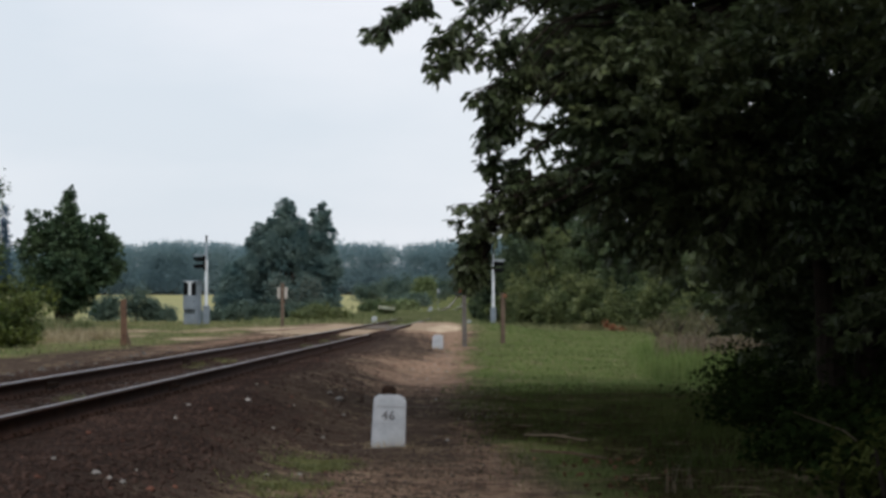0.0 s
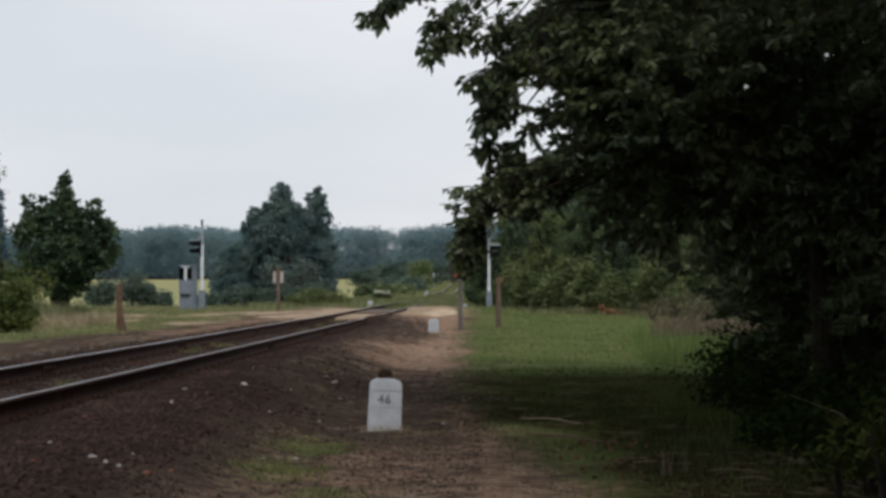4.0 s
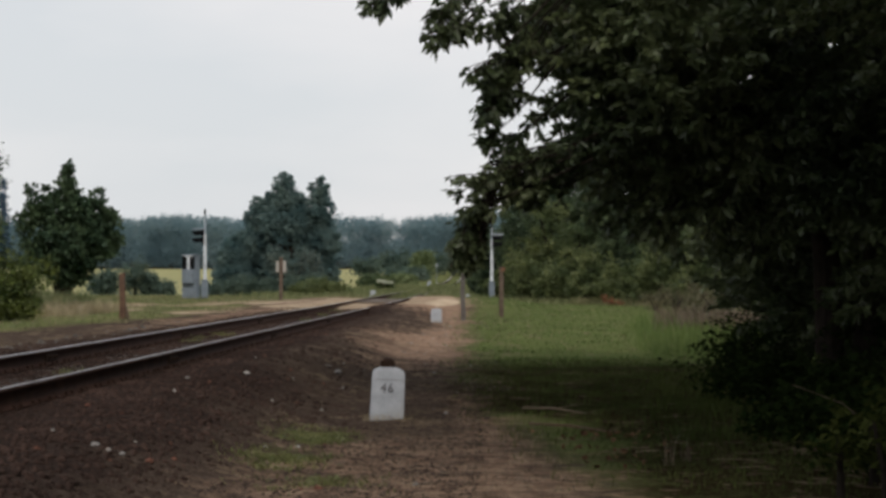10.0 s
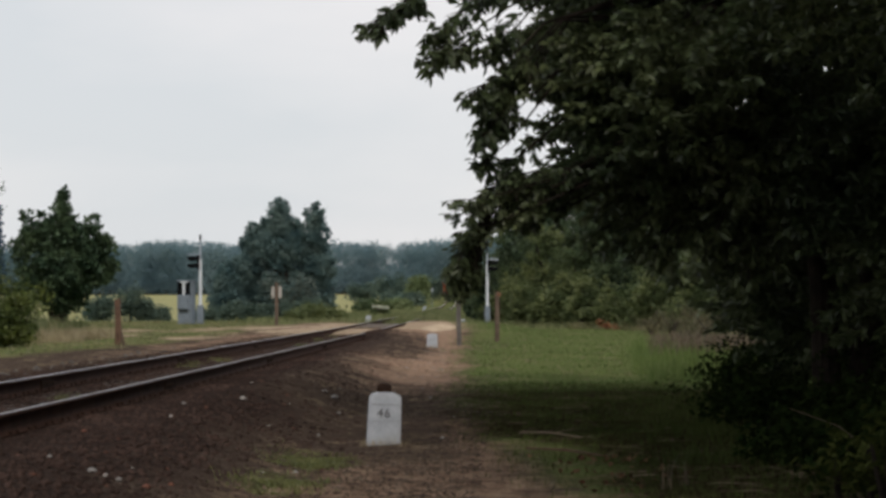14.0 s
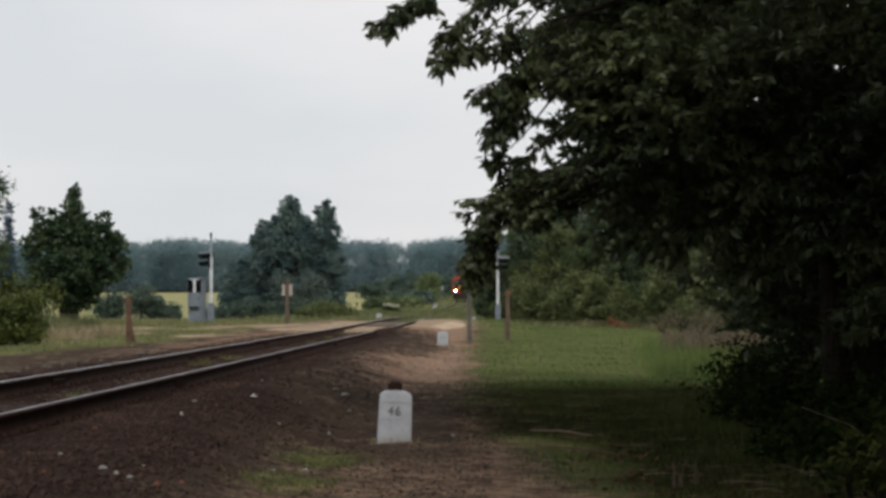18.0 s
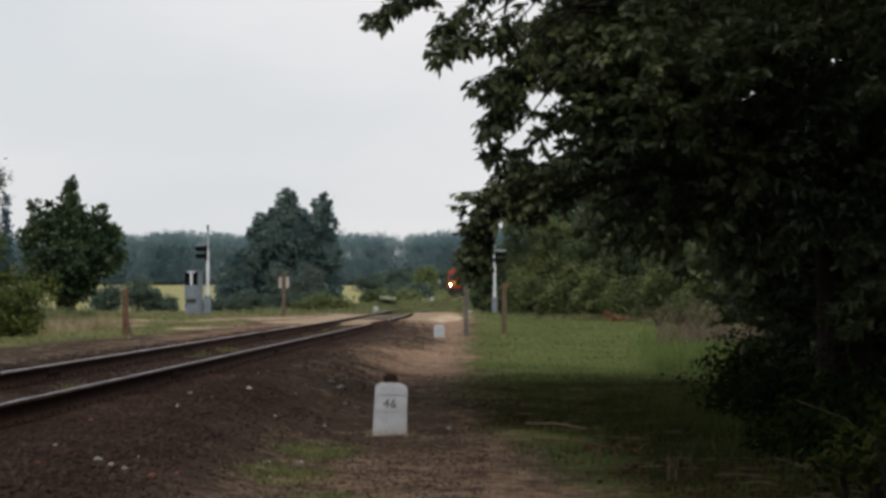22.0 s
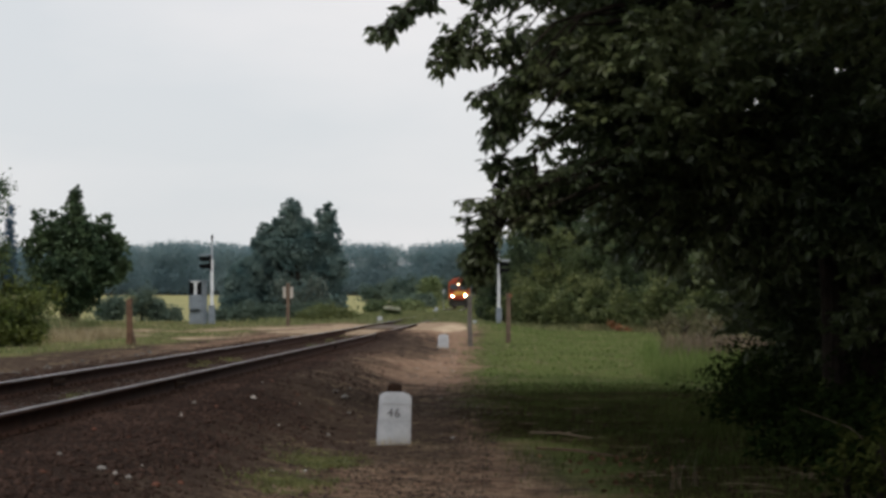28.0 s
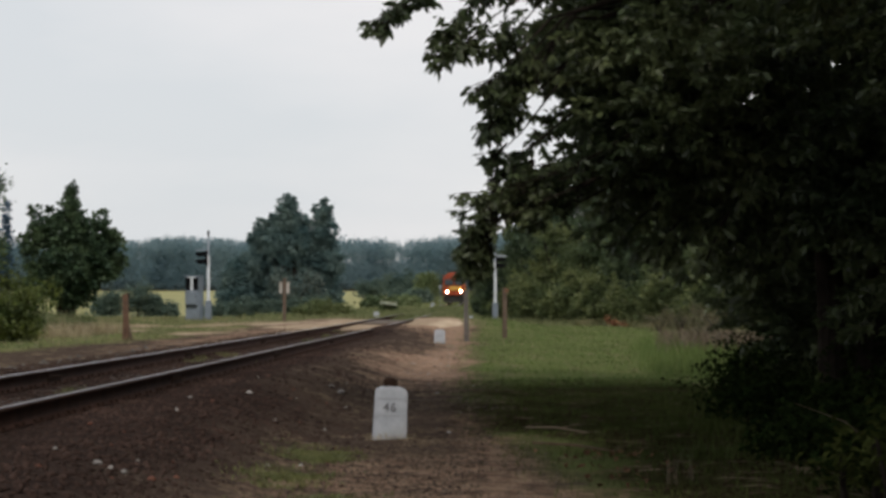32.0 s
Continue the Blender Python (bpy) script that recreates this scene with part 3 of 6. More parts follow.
# ---- railway ----
def rail_strip(ys, side, profile):
    """A rail's profile of (sideways, up from the foot) pushed along the track."""
    x = track_x(ys)
    dx = np.gradient(x, ys)
    n = np.sqrt(1 + dx * dx)
    sx, sy = 1 / n, -dx / n
    cx, cy = x + sx * side * 0.7525, ys + sy * side * 0.7525
    p = np.array(profile)
    v = np.stack([cx[:, None] + sx[:, None] * p[None, :, 0], cy[:, None] + sy[:, None] * p[None, :, 0], RAIL_Z + rise(ys)[:, None] - 0.172 + p[None, :, 1]], 2).reshape(-1, 3)
    k = len(p)
    f = []
    for i in range(len(ys) - 1):
        for j in range(k):
            f.append((i * k + j, i * k + (j + 1) % k, (i + 1) * k + (j + 1) % k, (i + 1) * k + j))
    return v, np.array(f)


def build_track():
    track = thing("railway_track", 0, 0, 0, "single railway track with worn rusty rails on brown ballast", "railway", kind="structure")
    ys = np.concatenate([np.arange(-20, 130, 1.0), np.arange(130, 480, 2.5), np.arange(480, 801, 20.0)])
    foot = [(-0.0625, 0), (0.0625, 0), (0.0625, 0.012), (0.012, 0.030), (0.009, 0.125), (0.033, 0.136), (0.0345, 0.158), (0.028, 0.1695), (-0.028, 0.1695), (-0.0345, 0.158), (-0.033, 0.136), (-0.009, 0.125), (-0.012, 0.030), (-0.0625, 0.012)]
    head = [(-0.017, 0.168), (0.017, 0.168), (0.018, 0.1722), (0.010, 0.1735), (-0.010, 0.1735), (-0.018, 0.1722)]
    near, far = ys[ys <= 190], ys[ys >= 190]
    for side in (-1, 1):
        rail = from_arrays("rail", *rail_strip(ys, side, foot), M_RAIL_SIDE, track)
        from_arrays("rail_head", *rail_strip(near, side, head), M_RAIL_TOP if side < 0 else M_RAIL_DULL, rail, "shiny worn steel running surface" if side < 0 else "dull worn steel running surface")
        # far heads are widened so the lamps' glint shows from the camera
        from_arrays("rail_head", *rail_strip(far, side, [(a * 1.7, b) for a, b in head]), M_RAIL_BRIGHT, rail, "polished steel running surface on the climb")
    bm = bmesh.new()
    box(bm, 0, 0, 0, 2.5, 0.25, 0.15, 0.02)
    first = part("sleeper", bm, M_SLEEPER, track)
    bm = bmesh.new()
    box(bm, 0, 0, 0, 0.15, 0.32, 0.02, 0.004)
    for sx in (-0.09, 0.09):
        for sy in (-0.11, 0.11):
            rod(bm, (sx * 0.66, sy, 0.0), (sx * 0.66, sy, 0.045), 0.016, seg=6)
    plate = part("rail_plate", bm, M_RUST, track)
    # joints: a bolted plate on either side of each rail's web
    bm = bmesh.new()
    for sx in (-1, 1):
        box(bm, sx * 0.022, 0, 0, 0.018, 0.62, 0.085, 0.004)
        for by in (-0.22, -0.08, 0.08, 0.22):
            rod(bm, (sx * 0.030, by, 0), (sx * 0.048, by, 0), 0.014, seg=6)
    joint = part("fishplate", bm, M_RUST, track)
    for k, (jy, side) in enumerate([(14.2, 1), (14.6, -1), (23.6, 1), (24.1, -1), (33.4, 1), (33.9, -1), (43.2, 1), (43.8, -1), (52.9, -1)]):
        ob = joint if k == 0 else new("fishplate", joint.data)
        turn = -math.degrees(math.atan(float(track_x(jy + 0.5) - track_x(jy - 0.5))))
        ob.parent, ob.matrix_basis = track, pose(float(track_x(jy)), jy, RAIL_Z - 0.092, 0, 0, turn) @ pose(side * 0.7525, 0, 0)
    made = 0
    rnd = random.Random(4)
    y = -7.5
    while y < 118:
        turn = -math.degrees(math.atan(float((track_x(y + 0.5) - track_x(y - 0.5)))))
        m = pose(float(track_x(y)), y, RAIL_Z - 0.172 - 0.02 - 0.075, 0, 0, turn + rnd.uniform(-0.8, 0.8))
        ob = first if not made else new("sleeper", first.data)
        ob.parent, ob.matrix_basis = track, m
        if y < 62:
            for side in (-1, 1):
                p = plate if not made and side == -1 else new("rail_plate", plate.data)
                p.parent = track
                p.matrix_basis = m @ pose(side * 0.7525, 0, 0.085)
        made += 1
        y += 0.62
    return track


track = build_track()


def pebbles(name, xyz, size, material, label, category, rng):
    """Angular stones: squashed, jittered octahedra, half sunk."""
    n = len(xyz)
    base = np.array([[1, 0, 0], [0, 1, 0], [-1, 0, 0], [0, -1, 0], [0, 0, 1], [0, 0, -1.0]])
    tri = np.array([[0, 1, 4], [1, 2, 4], [2, 3, 4], [3, 0, 4], [1, 0, 5], [2, 1, 5], [3, 2, 5], [0, 3, 5]])
    a = rng.uniform(0, 6.283, n)
    c, s = np.cos(a), np.sin(a)
    v = base[None] * (1 + rng.uniform(-0.35, 0.35, (n, 6, 1))) + rng.uniform(-0.22, 0.22, (n, 6, 3))
    v = v * (size * rng.uniform(0.45, 1.35, (n, 1, 1))) * np.array([1, 0.8, 0.62])
    vx = v[:, :, 0] * c[:, None] - v[:, :, 1] * s[:, None]
    vy = v[:, :, 0] * s[:, None] + v[:, :, 1] * c[:, None]
    v = np.stack([vx, vy, v[:, :, 2]], 2) + xyz[:, None, :]
    f = (np.arange(n)[:, None, None] * 6 + tri[None]).reshape(-1, 3)
    ob = from_arrays(name, v.reshape(-1, 3), f, material)
    return tagged(ob, label, category, kind="stuff")


def spread(n, y0, y1, s0, s1, rng, bias=1.0, around_track=True):
    """Places strewn over a strip beside the track (or by plain x), thicker near y0."""
    y = y0 + (y1 - y0) * rng.uniform(0, 1, n) ** bias
    s = rng.uniform(s0, s1, n)
    x = s + (track_x(y) if around_track else 0)
    return np.stack([x, y, ground_z(x, y)], 1)


def build_stones():
    rng = np.random.default_rng(21)
    a = spread(44000, 10, 62, -2.7, 3.4, rng, 1.7)
    s = a[:, 0] - track_x(a[:, 1])
    keep = rng.uniform(0, 1, len(a)) < np.clip(1.2 - np.maximum(np.abs(s) - 1.9 + 0.75 * step(28, 50, a[:, 1]) * (s > 0), 0) * (0.75 + 0.8 * (1 - step(17, 20, a[:, 1])) + 1.2 * step(26, 40, a[:, 1])), 0.02, 1)
    keep &= ~((a[:, 1] > 34) & (s > 1.0) & (rng.uniform(0, 1, len(a)) < 0.85 * step(34, 48, a[:, 1])))
    keep &= ~((a[:, 1] > 22) & (a[:, 1] < 40) & (s > 1.25) & (rng.uniform(0, 1, len(a)) < 0.7))
    pebbles("ballast", a[keep], 0.028, M_BALLAST, "rust-brown crushed stone ballast round the rails", "ballast", rng)
    b = spread(9000, 11, 34, 2.2, 4.4, rng, 1.5)
    pebbles("clinker", b, 0.016, M_CLINKER, "dark clinker and gravel strewn on bare earth", "gravel", rng)
    c = spread(26, 11, 34, 1.2, 4.2, rng, 1.3)
    pebbles("pale_stones", c, 0.032, M_PALE_PEBBLE, "pale loose stones scattered on dark ballast", "stones", rng)
    e = spread(90, 22, 46, -2.75, -2.15, rng, 1.0)
    pebbles("edge_stones", e, 0.045, M_CONCRETE_DARK, "grey stones along the far edge of the ballast", "stones", rng)
    g = spread(64, 11, 40, 1.0, 3.6, rng, 1.3)
    pebbles("brick_chips", g, 0.028, M_RED_STONE, "small red brick chips among the dark ballast", "stones", rng)
    h = spread(2600, 42, 56, 1.0, 2.6, rng, 1.0)
    pebbles("dark_gravel", h, 0.02, M_CLINKER, "dark purplish gravel between rails and sandy path", "gravel", rng)
    d = spread(600, 36, 84, 2.6, 4.6, rng, 1.2)
    d = d[d[:, 0] < right_of(d[:, 1]) - 0.25]
    pebbles("path_gravel", d, 0.02, M_PALE_PEBBLE, "fine pale gravel on a sandy path", "gravel", rng)


build_stones()


def loose_stone(x, y, size, material, label, seed):
    """One angular stone that lies on the ballast."""
    rnd = random.Random(seed)
    z = float(ground_z(x, y))
    t = thing("loose_stone", x, y, z + size * 0.18, label, "stone", "loose stones on the ballast", rnd.uniform(0, 360))
    bm = bmesh.new()
    bmesh.ops.create_icosphere(bm, subdivisions=2, radius=size * 0.5)
    for v in bm.verts:
        k = 1 + 0.22 * math.sin(v.co.x * 5 / size + seed) * math.cos(v.co.y * 4 / size + seed * 2) + rnd.uniform(-0.07, 0.07)
        v.co = Vector((v.co.x * k * 1.15, v.co.y * k * 0.9, v.co.z * k * 0.62))
    part("stone", bm, material, t)


for k, (x, y, size, pale) in enumerate([(-2.36, 13.5, 0.075, 1), (-2.19, 13.5, 0.062, 1), (-2.03, 13.6, 0.07, 0), (-1.55, 26.4, 0.13, 1), (-1.72, 27.2, 0.08, 1), (-1.40, 24.8, 0.06, 1), (-2.75, 21.0, 0.06, 1), (-2.72, 13.9, 0.05, 1), (-1.95, 14.2, 0.055, 0), (-2.95, 16.5, 0.06, 0)]):
    loose_stone(x, y, size * 0.8, M_CONCRETE if pale else M_RED_STONE, "pale grey angular stone lying on dark ballast" if pale else "piece of red brick lying on dark ballast", 600 + k)


M_DECK = shade("sandy_worn_concrete", (0.075, 0.058, 0.046), (0.16, 0.122, 0.094), 2.5, 0.95, 0.4, dirt=(0.055, 0.04, 0.03))


def build_crossing():
    """Concrete slabs and worn planks that carry a sandy road over the rails."""
    c = thing("level_crossing_deck", 0, 0, 0, "worn level crossing deck of grey slabs sunk in sand", "crossing", kind="structure")
    for y in (72.0, 75.0, 78.0):
        x = float(track_x(y))
        turn = -math.degrees(math.atan(float(track_x(y + 1) - track_x(y - 1)) / 2))
        p = part("slab", box(bmesh.new(), 0, 0, 0, 1.2, 2.94, 0.14, 0.02), M_DECK, c)
        p.matrix_basis = pose(x, y, RAIL_Z - 0.115, 0, 0, turn)


build_crossing()

def sand_heap():
    """A low pale heap of dry sand beside the crossing."""
    x, y = -0.58, 66.0
    t = thing("sand_heap", x, y, float(ground_z(x, y)), "low pale heap of dry sand beside the crossing", "sand")
    bm = bmesh.new()
    rings = []
    for j in range(7):
        u = j / 6
        ring = []
        for k in range(28):
            a = k * math.pi / 14
            r = (1 - u) * (1 + 0.12 * math.sin(3 * a + 1) + 0.07 * math.sin(7 * a)) + 0.02
            hx, hy = 0.72 * r * math.cos(a) + 0.1 * u, 2.6 * r * math.sin(a)
            ring.append(bm.verts.new((hx, hy, -0.12 + 0.25 * (1 - (1 - u) ** 2) + 0.02 * math.sin(5 * a + 4 * u))))
        rings.append(ring)
    for a, b in zip(rings, rings[1:]):
        for k in range(28):
            bm.faces.new((a[k], a[(k + 1) % 28], b[(k + 1) % 28], b[k]))
    bm.faces.new(rings[-1])
    bmesh.ops.recalc_face_normals(bm, faces=bm.faces)
    part("heap", bm, M_DRY_SAND, t, smooth=True)


sand_heap()



# ---- posts, stones and signals ----
M_LINE = shade("faded_grey_paint", (0.30, 0.31, 0.33), (0.42, 0.43, 0.45), 20, 0.85, 0.05)


def milestone(x, y, w, h, d, label, number="", cap=False, turn=0.0):
    z = float(ground_z(x, y))
    t = thing("milestone", x, y, z, label, "milestone", "stones along the track", turn)
    hw = w / 2
    out = [(-hw * 1.07, -0.15), (hw * 1.02, -0.15), (hw * 1.0, h * 0.2), (hw * 0.97, h * 0.86)]
    n = 9
    for i in range(n):
        a = math.pi * (0.5 - 0.5 * math.cos(math.pi * i / (n - 1)))
        out.append((hw * 0.97 * math.cos(a), h * 0.86 + h * 0.14 * math.sin(a) ** 0.8))
    out.append((-hw * 1.03, h * 0.2))
    bm = prism(bmesh.new(), out, -d / 2, d / 2)
    bmesh.ops.bevel(bm, geom=[e for e in bm.edges if abs(e.verts[0].co.y - e.verts[1].co.y) < 1e-4], offset=0.014, segments=2, affect="EDGES")
    part("stone_body", bm, M_STONE, t)
    if number:
        cu = bpy.data.curves.new("number", "FONT")
        cu.body, cu.size, cu.extrude, cu.align_x, cu.offset, cu.space_character = number, 0.118, 0.002, "CENTER", 0.0022, 1.12
        tmp = bpy.data.objects.new("tmp", cu)
        me = bpy.data.meshes.new_from_object(tmp)
        bpy.data.objects.remove(tmp)
        me.materials.append(M_INK)
        ob = new("number", me)
        ob.parent, ob.matrix_basis = t, pose(-0.012, -d / 2 - 0.004, h * 0.52, 90, 0, 0)
        ob["label"] = "painted black number 46, faded"
        for zz, thick in ((0.45, 0.004), (0.77, 0.010)):
            bm = box(bmesh.new(), 0, -d / 2 - 0.002, h * zz, w * 0.84, 0.008, thick, 0.0015)
            part("groove_line", bm, M_LINE, t, "faint grey painted line")
    if cap:
        bm = bmesh.new()
        box(bm, -0.012, 0, h + 0.028, 0.135, 0.12, 0.07, 0.012)
        rod(bm, (-0.012, 0, h + 0.05), (-0.012, 0, h + 0.078), 0.05, 0.042, 10)
        part("iron_cap", bm, M_RUST, t, "dark rusty iron cap")
    # grass and earth at the foot
    rng = np.random.default_rng(int(abs(x) * 100) + 3)
    p = np.stack([rng.uniform(-w * 0.75, w * 0.75, 60), rng.uniform(-d * 0.9, -d * 0.5, 60), np.zeros(60)], 1)
    p[:, 2] = ground_z(p[:, 0] + x, p[:, 1] + y) - z
    from_arrays("foot_grass", *blades(p, 0.07 if h > 0.4 else 0.05, 0.006, 0.5, rng), M_GRASS_DRY, t)
    return t


stone = milestone(-0.70, 19.9, 0.315, 0.497, 0.22, "whitewashed stone kilometre marker with faded number and rusty cap", "46", True, 3)
stone.matrix_basis = stone.matrix_basis @ pose(0, 0, 0, 0, 2.0, 0)
marker = milestone(-0.60, 52.0, 0.26, 0.34, 0.2, "small white marker stone on a sandy path")
for bx in (-0.035, 0.03):
    part("faded_mark", box(bmesh.new(), bx, -0.103, 0.19, 0.04, 0.006, 0.075, 0.002), M_LINE, marker, "faded grey painted mark")
milestone(-3.99, 95.0, 0.24, 0.34, 0.2, "small round-topped white marker stone in grass beyond the crossing")
milestone(0.34, 99.0, 0.2, 0.26, 0.18, "tiny white marker stone in short grass")


def plain_post(name, x, y, h, w, material, label, lean=(0.0, 0.0), taper=0.92, top=0.0):
    z = float(ground_z(x, y))
    t = thing(name, x, y, z, label, "post", "posts by the crossing")
    bm = bmesh.new()
    r = bmesh.ops.create_cube(bm, size=1.0, matrix=Matrix.Translation((0, 0, h / 2 - 0.15)) @ Matrix.Diagonal((w, w, h + 0.3, 1)))
    for v in bm.verts:
        if v.co.z > 0:
            v.co.x *= taper
            v.co.y *= taper
            v.co.z += top * (1 if v.co.x > 0 else -1)
    bmesh.ops.bevel(bm, geom=bm.edges[:], offset=w * 0.09, segments=2, affect="EDGES")
    bmesh.ops.subdivide_edges(bm, edges=[e for e in bm.edges if e.calc_length() > h * 0.5], cuts=5)
    for v in bm.verts:
        v.co.x += lean[0] * max(v.co.z, 0) + 0.006 * math.sin(v.co.z * 7 + x)
        v.co.y += lean[1] * max(v.co.z, 0)
    part("shaft", bm, material, t)
    return t


post = plain_post("concrete_post", 0.07, 53.3, 1.33, 0.125, M_CONCRETE_DARK, "weathered grey concrete post at the edge of the path", (-0.012, 0.0))
bm = bmesh.new()
rod(bm, (-0.012, -0.07, 1.1), (-0.012, 0.07, 1.1), 0.012, seg=8)
part("bolt", bm, M_RUST, post)

z0 = float(ground_z(1.14, 58.0))
post = thing("rusty_steel_post", 1.14, 58.0, z0, "red-brown rusty steel section post standing in the meadow", "post", "posts by the crossing")
bm = bmesh.new()
prism(bm, [(-0.065, -0.07), (0.065, -0.07), (0.065, -0.055), (0.012, -0.04), (0.012, 0.04), (0.04, 0.05), (0.04, 0.075), (-0.04, 0.075), (-0.04, 0.05), (-0.012, 0.04), (-0.012, -0.04), (-0.065, -0.055)], -0.25, 1.42)
bm.transform(pose(0, 0, 0, 90, 0, 0))
bmesh.ops.recalc_face_normals(bm, faces=bm.faces)
shaft = part("shaft", bm, M_WOOD_GREY, post)
bm = box(bmesh.new(), 0.055, -0.085, 1.35, 0.10, 0.02, 0.10, 0.004)
part("plate", bm, shade("orange_rust", (0.13, 0.066, 0.036), (0.20, 0.10, 0.055), 9, 0.9, 0.3), post, "orange rusted plate at the top")

post = plain_post("wooden_post", -7.95, 49.0, 1.08, 0.14, M_WOOD_RED, "reddish-brown weathered wooden post in the verge", (-0.01, 0.0), 0.9, 0.02)
bm = limb(bmesh.new(), [(0.02, 0.02, 0.42), (0.16, 0.05, -0.1)], [0.04, 0.045], 6)
part("brace", bm, M_WOOD_GREY, post)


def sign_post():
    x, y = -6.72, 78.0
    z = float(ground_z(x, y))
    t = thing("sign_post", x, y, z, "brown wooden post with two narrow pale boards set in a V", "sign post")
    bm = box(bmesh.new(), 0, 0, 0.70, 0.12, 0.12, 1.85, 0.015)
    part("post", bm, M_WOOD_GREY, t)
    for s in (-1, 1):
        bm = box(bmesh.new(), 0, 0, 0, 0.11, 0.03, 0.43, 0.008)
        p = part("board", bm, shade("bleached_board", (0.34, 0.31, 0.28), (0.48, 0.45, 0.41), 9, 0.85, 0.2), t, "pale bleached board")
        p.matrix_basis = pose(s * 0.135, -0.06, 1.27, 0, 0, s * 30)


sign_post()


def crossing_signal(x, y, facing, label, tall=3.66, base_h=0.72, up=0.0):
    """A road signal: steel base box, white mast, plate with two hooded lamps on one side, thin top rod."""
    z = float(ground_z(x, y))
    t = thing("crossing_signal", x, y, z, label, "signal", "level crossing signals")
    bm = box(bmesh.new(), 0, 0, base_h / 2 - 0.1, 0.26, 0.26, base_h + 0.2, 0.02)
    box(bm, 0, 0, base_h + 0.012, 0.30, 0.30, 0.03, 0.008)
    part("base_box", bm, M_GREY_STEEL, t, "blue-grey steel base box")
    bm = rod(bmesh.new(), (0, 0, base_h), (0, 0, 2.62 + up), 0.072, 0.065, 14)
    part("mast", bm, M_WHITE, t, "white-painted mast")
    bm = rod(bmesh.new(), (0, 0, 2.6 + up), (0, 0, tall - 0.28), 0.045, 0.035, 10)
    part("upper_mast", bm, M_LIGHT_STEEL, t)
    bm = rod(bmesh.new(), (0, 0, tall - 0.3), (0, 0, tall - 0.05), 0.03, 0.055, 8)
    rod(bm, (0, 0, tall - 0.05), (0, 0, tall), 0.05, 0.008, 8)
    part("finial", bm, M_BLACK, t)
    bm = box(bmesh.new(), facing * 0.06, -0.03, 2.50 + up, 0.07, 0.5, 0.62, 0.02)
    part("signal_plate", bm, M_PANEL, t, "black backplate")
    for k, zz in enumerate((2.66 + up, 2.36 + up)):
        bm = bmesh.new()
        n = 12
        ring = []
        for j in range(n + 1):
            a = math.radians(-40 + 260 * j / n)
            ring.append((0.14 * math.cos(a), 0.112 * math.sin(a)))
        for (r, x0, x1) in ((1.0, 0.09, 0.52),):
            vs = []
            for cy, cz in ring:
                vs.append([bm.verts.new((facing * x0, cy, zz + cz)), bm.verts.new((facing * x1 * (1.0 if cz > 0 else 0.8), cy, zz + cz - 0.03)), bm.verts.new((facing * x1 * (1.0 if cz > 0 else 0.8), cy * 0.93, zz + cz * 0.93 - 0.03)), bm.verts.new((facing * x0, cy * 0.93, zz + cz * 0.93))])
            for p, q in zip(vs, vs[1:]):
                for i in range(3):
                    bm.faces.new((p[i], p[i + 1], q[i + 1], q[i]))
        bmesh.ops.recalc_face_normals(bm, faces=bm.faces)
        hood = part("lamp_hood", bm, M_PANEL, t, "black lamp hood")
        bm = rod(bmesh.new(), (facing * 0.08, 0, zz), (facing * 0.115, 0, zz), 0.115, seg=16)
        part("lens", bm, M_LAMPGLASS, hood)
    bm = box(bmesh.new(), facing * 0.28, -0.04, 2.83 + up, 0.52, 0.10, 0.04 + 0.12 * up, 0.01)
    part("bracket", bm, M_LIGHT_STEEL, t)
    for b in range(3):
        bm = rod(bmesh.new(), (0.14, -0.05, 0.15 + 0.2 * b), (0.15, -0.05, 0.15 + 0.2 * b), 0.015, seg=6)
        part("bolt", bm, M_LIGHT_STEEL, t)
    return t


crossing_signal(-10.5, 85.5, -1, "level crossing signal with white mast, hooded lamps seen side-on")
crossing_signal(1.50, 100.0, 1, "level crossing signal, white mast rising behind hanging leaves", 3.72, 0.86, 0.3)


def relay_cabinet():
    x, y = -11.02, 85.2
    z = float(ground_z(x, y))
    t = thing("relay_cabinet", x, y, z, "blue-grey steel relay cabinet with black and white top panel", "cabinet", turn=-14)
    bm = box(bmesh.new(), 0, 0, 0.80, 0.60, 0.5, 1.9, 0.02)
    part("body", bm, M_GREY_STEEL, t)
    bm = box(bmesh.new(), 0.01, 0, 1.765, 0.70, 0.58, 0.05, 0.012)
    part("roof", bm, M_GREY_STEEL, t)
    for s in (-1, 1):
        bm = box(bmesh.new(), s * 0.165 - 0.02, -0.262, 1.45, 0.225, 0.03, 0.52, 0.008)
        part("black_panel", bm, M_PANEL, t, "black enamel panel")
    bm = box(bmesh.new(), -0.02, -0.268, 1.45, 0.105, 0.03, 0.53, 0.008)
    part("white_stripe", bm, M_WHITE, t, "white upright stripe")
    bm = box(bmesh.new(), -0.02, -0.27, 1.715, 0.34, 0.035, 0.05, 0.006)
    part("white_crossbar", bm, M_WHITE, t, "white bar under the roof")
    bm = box(bmesh.new(), -0.02, -0.31, 0.90, 0.50, 0.12, 0.58, 0.015)
    door = part("door", bm, M_GREY_STEEL, t, "projecting grey door")
    bm = rod(bmesh.new(), (0.18, -0.38, 0.88), (0.18, -0.38, 0.98), 0.012, seg=8)
    part("handle", bm, M_BLACK, door)
    bm = box(bmesh.new(), -0.02, -0.33, 0.575, 0.36, 0.08, 0.06, 0.01)
    part("ledge", bm, M_BLACK, t)


relay_cabinet()


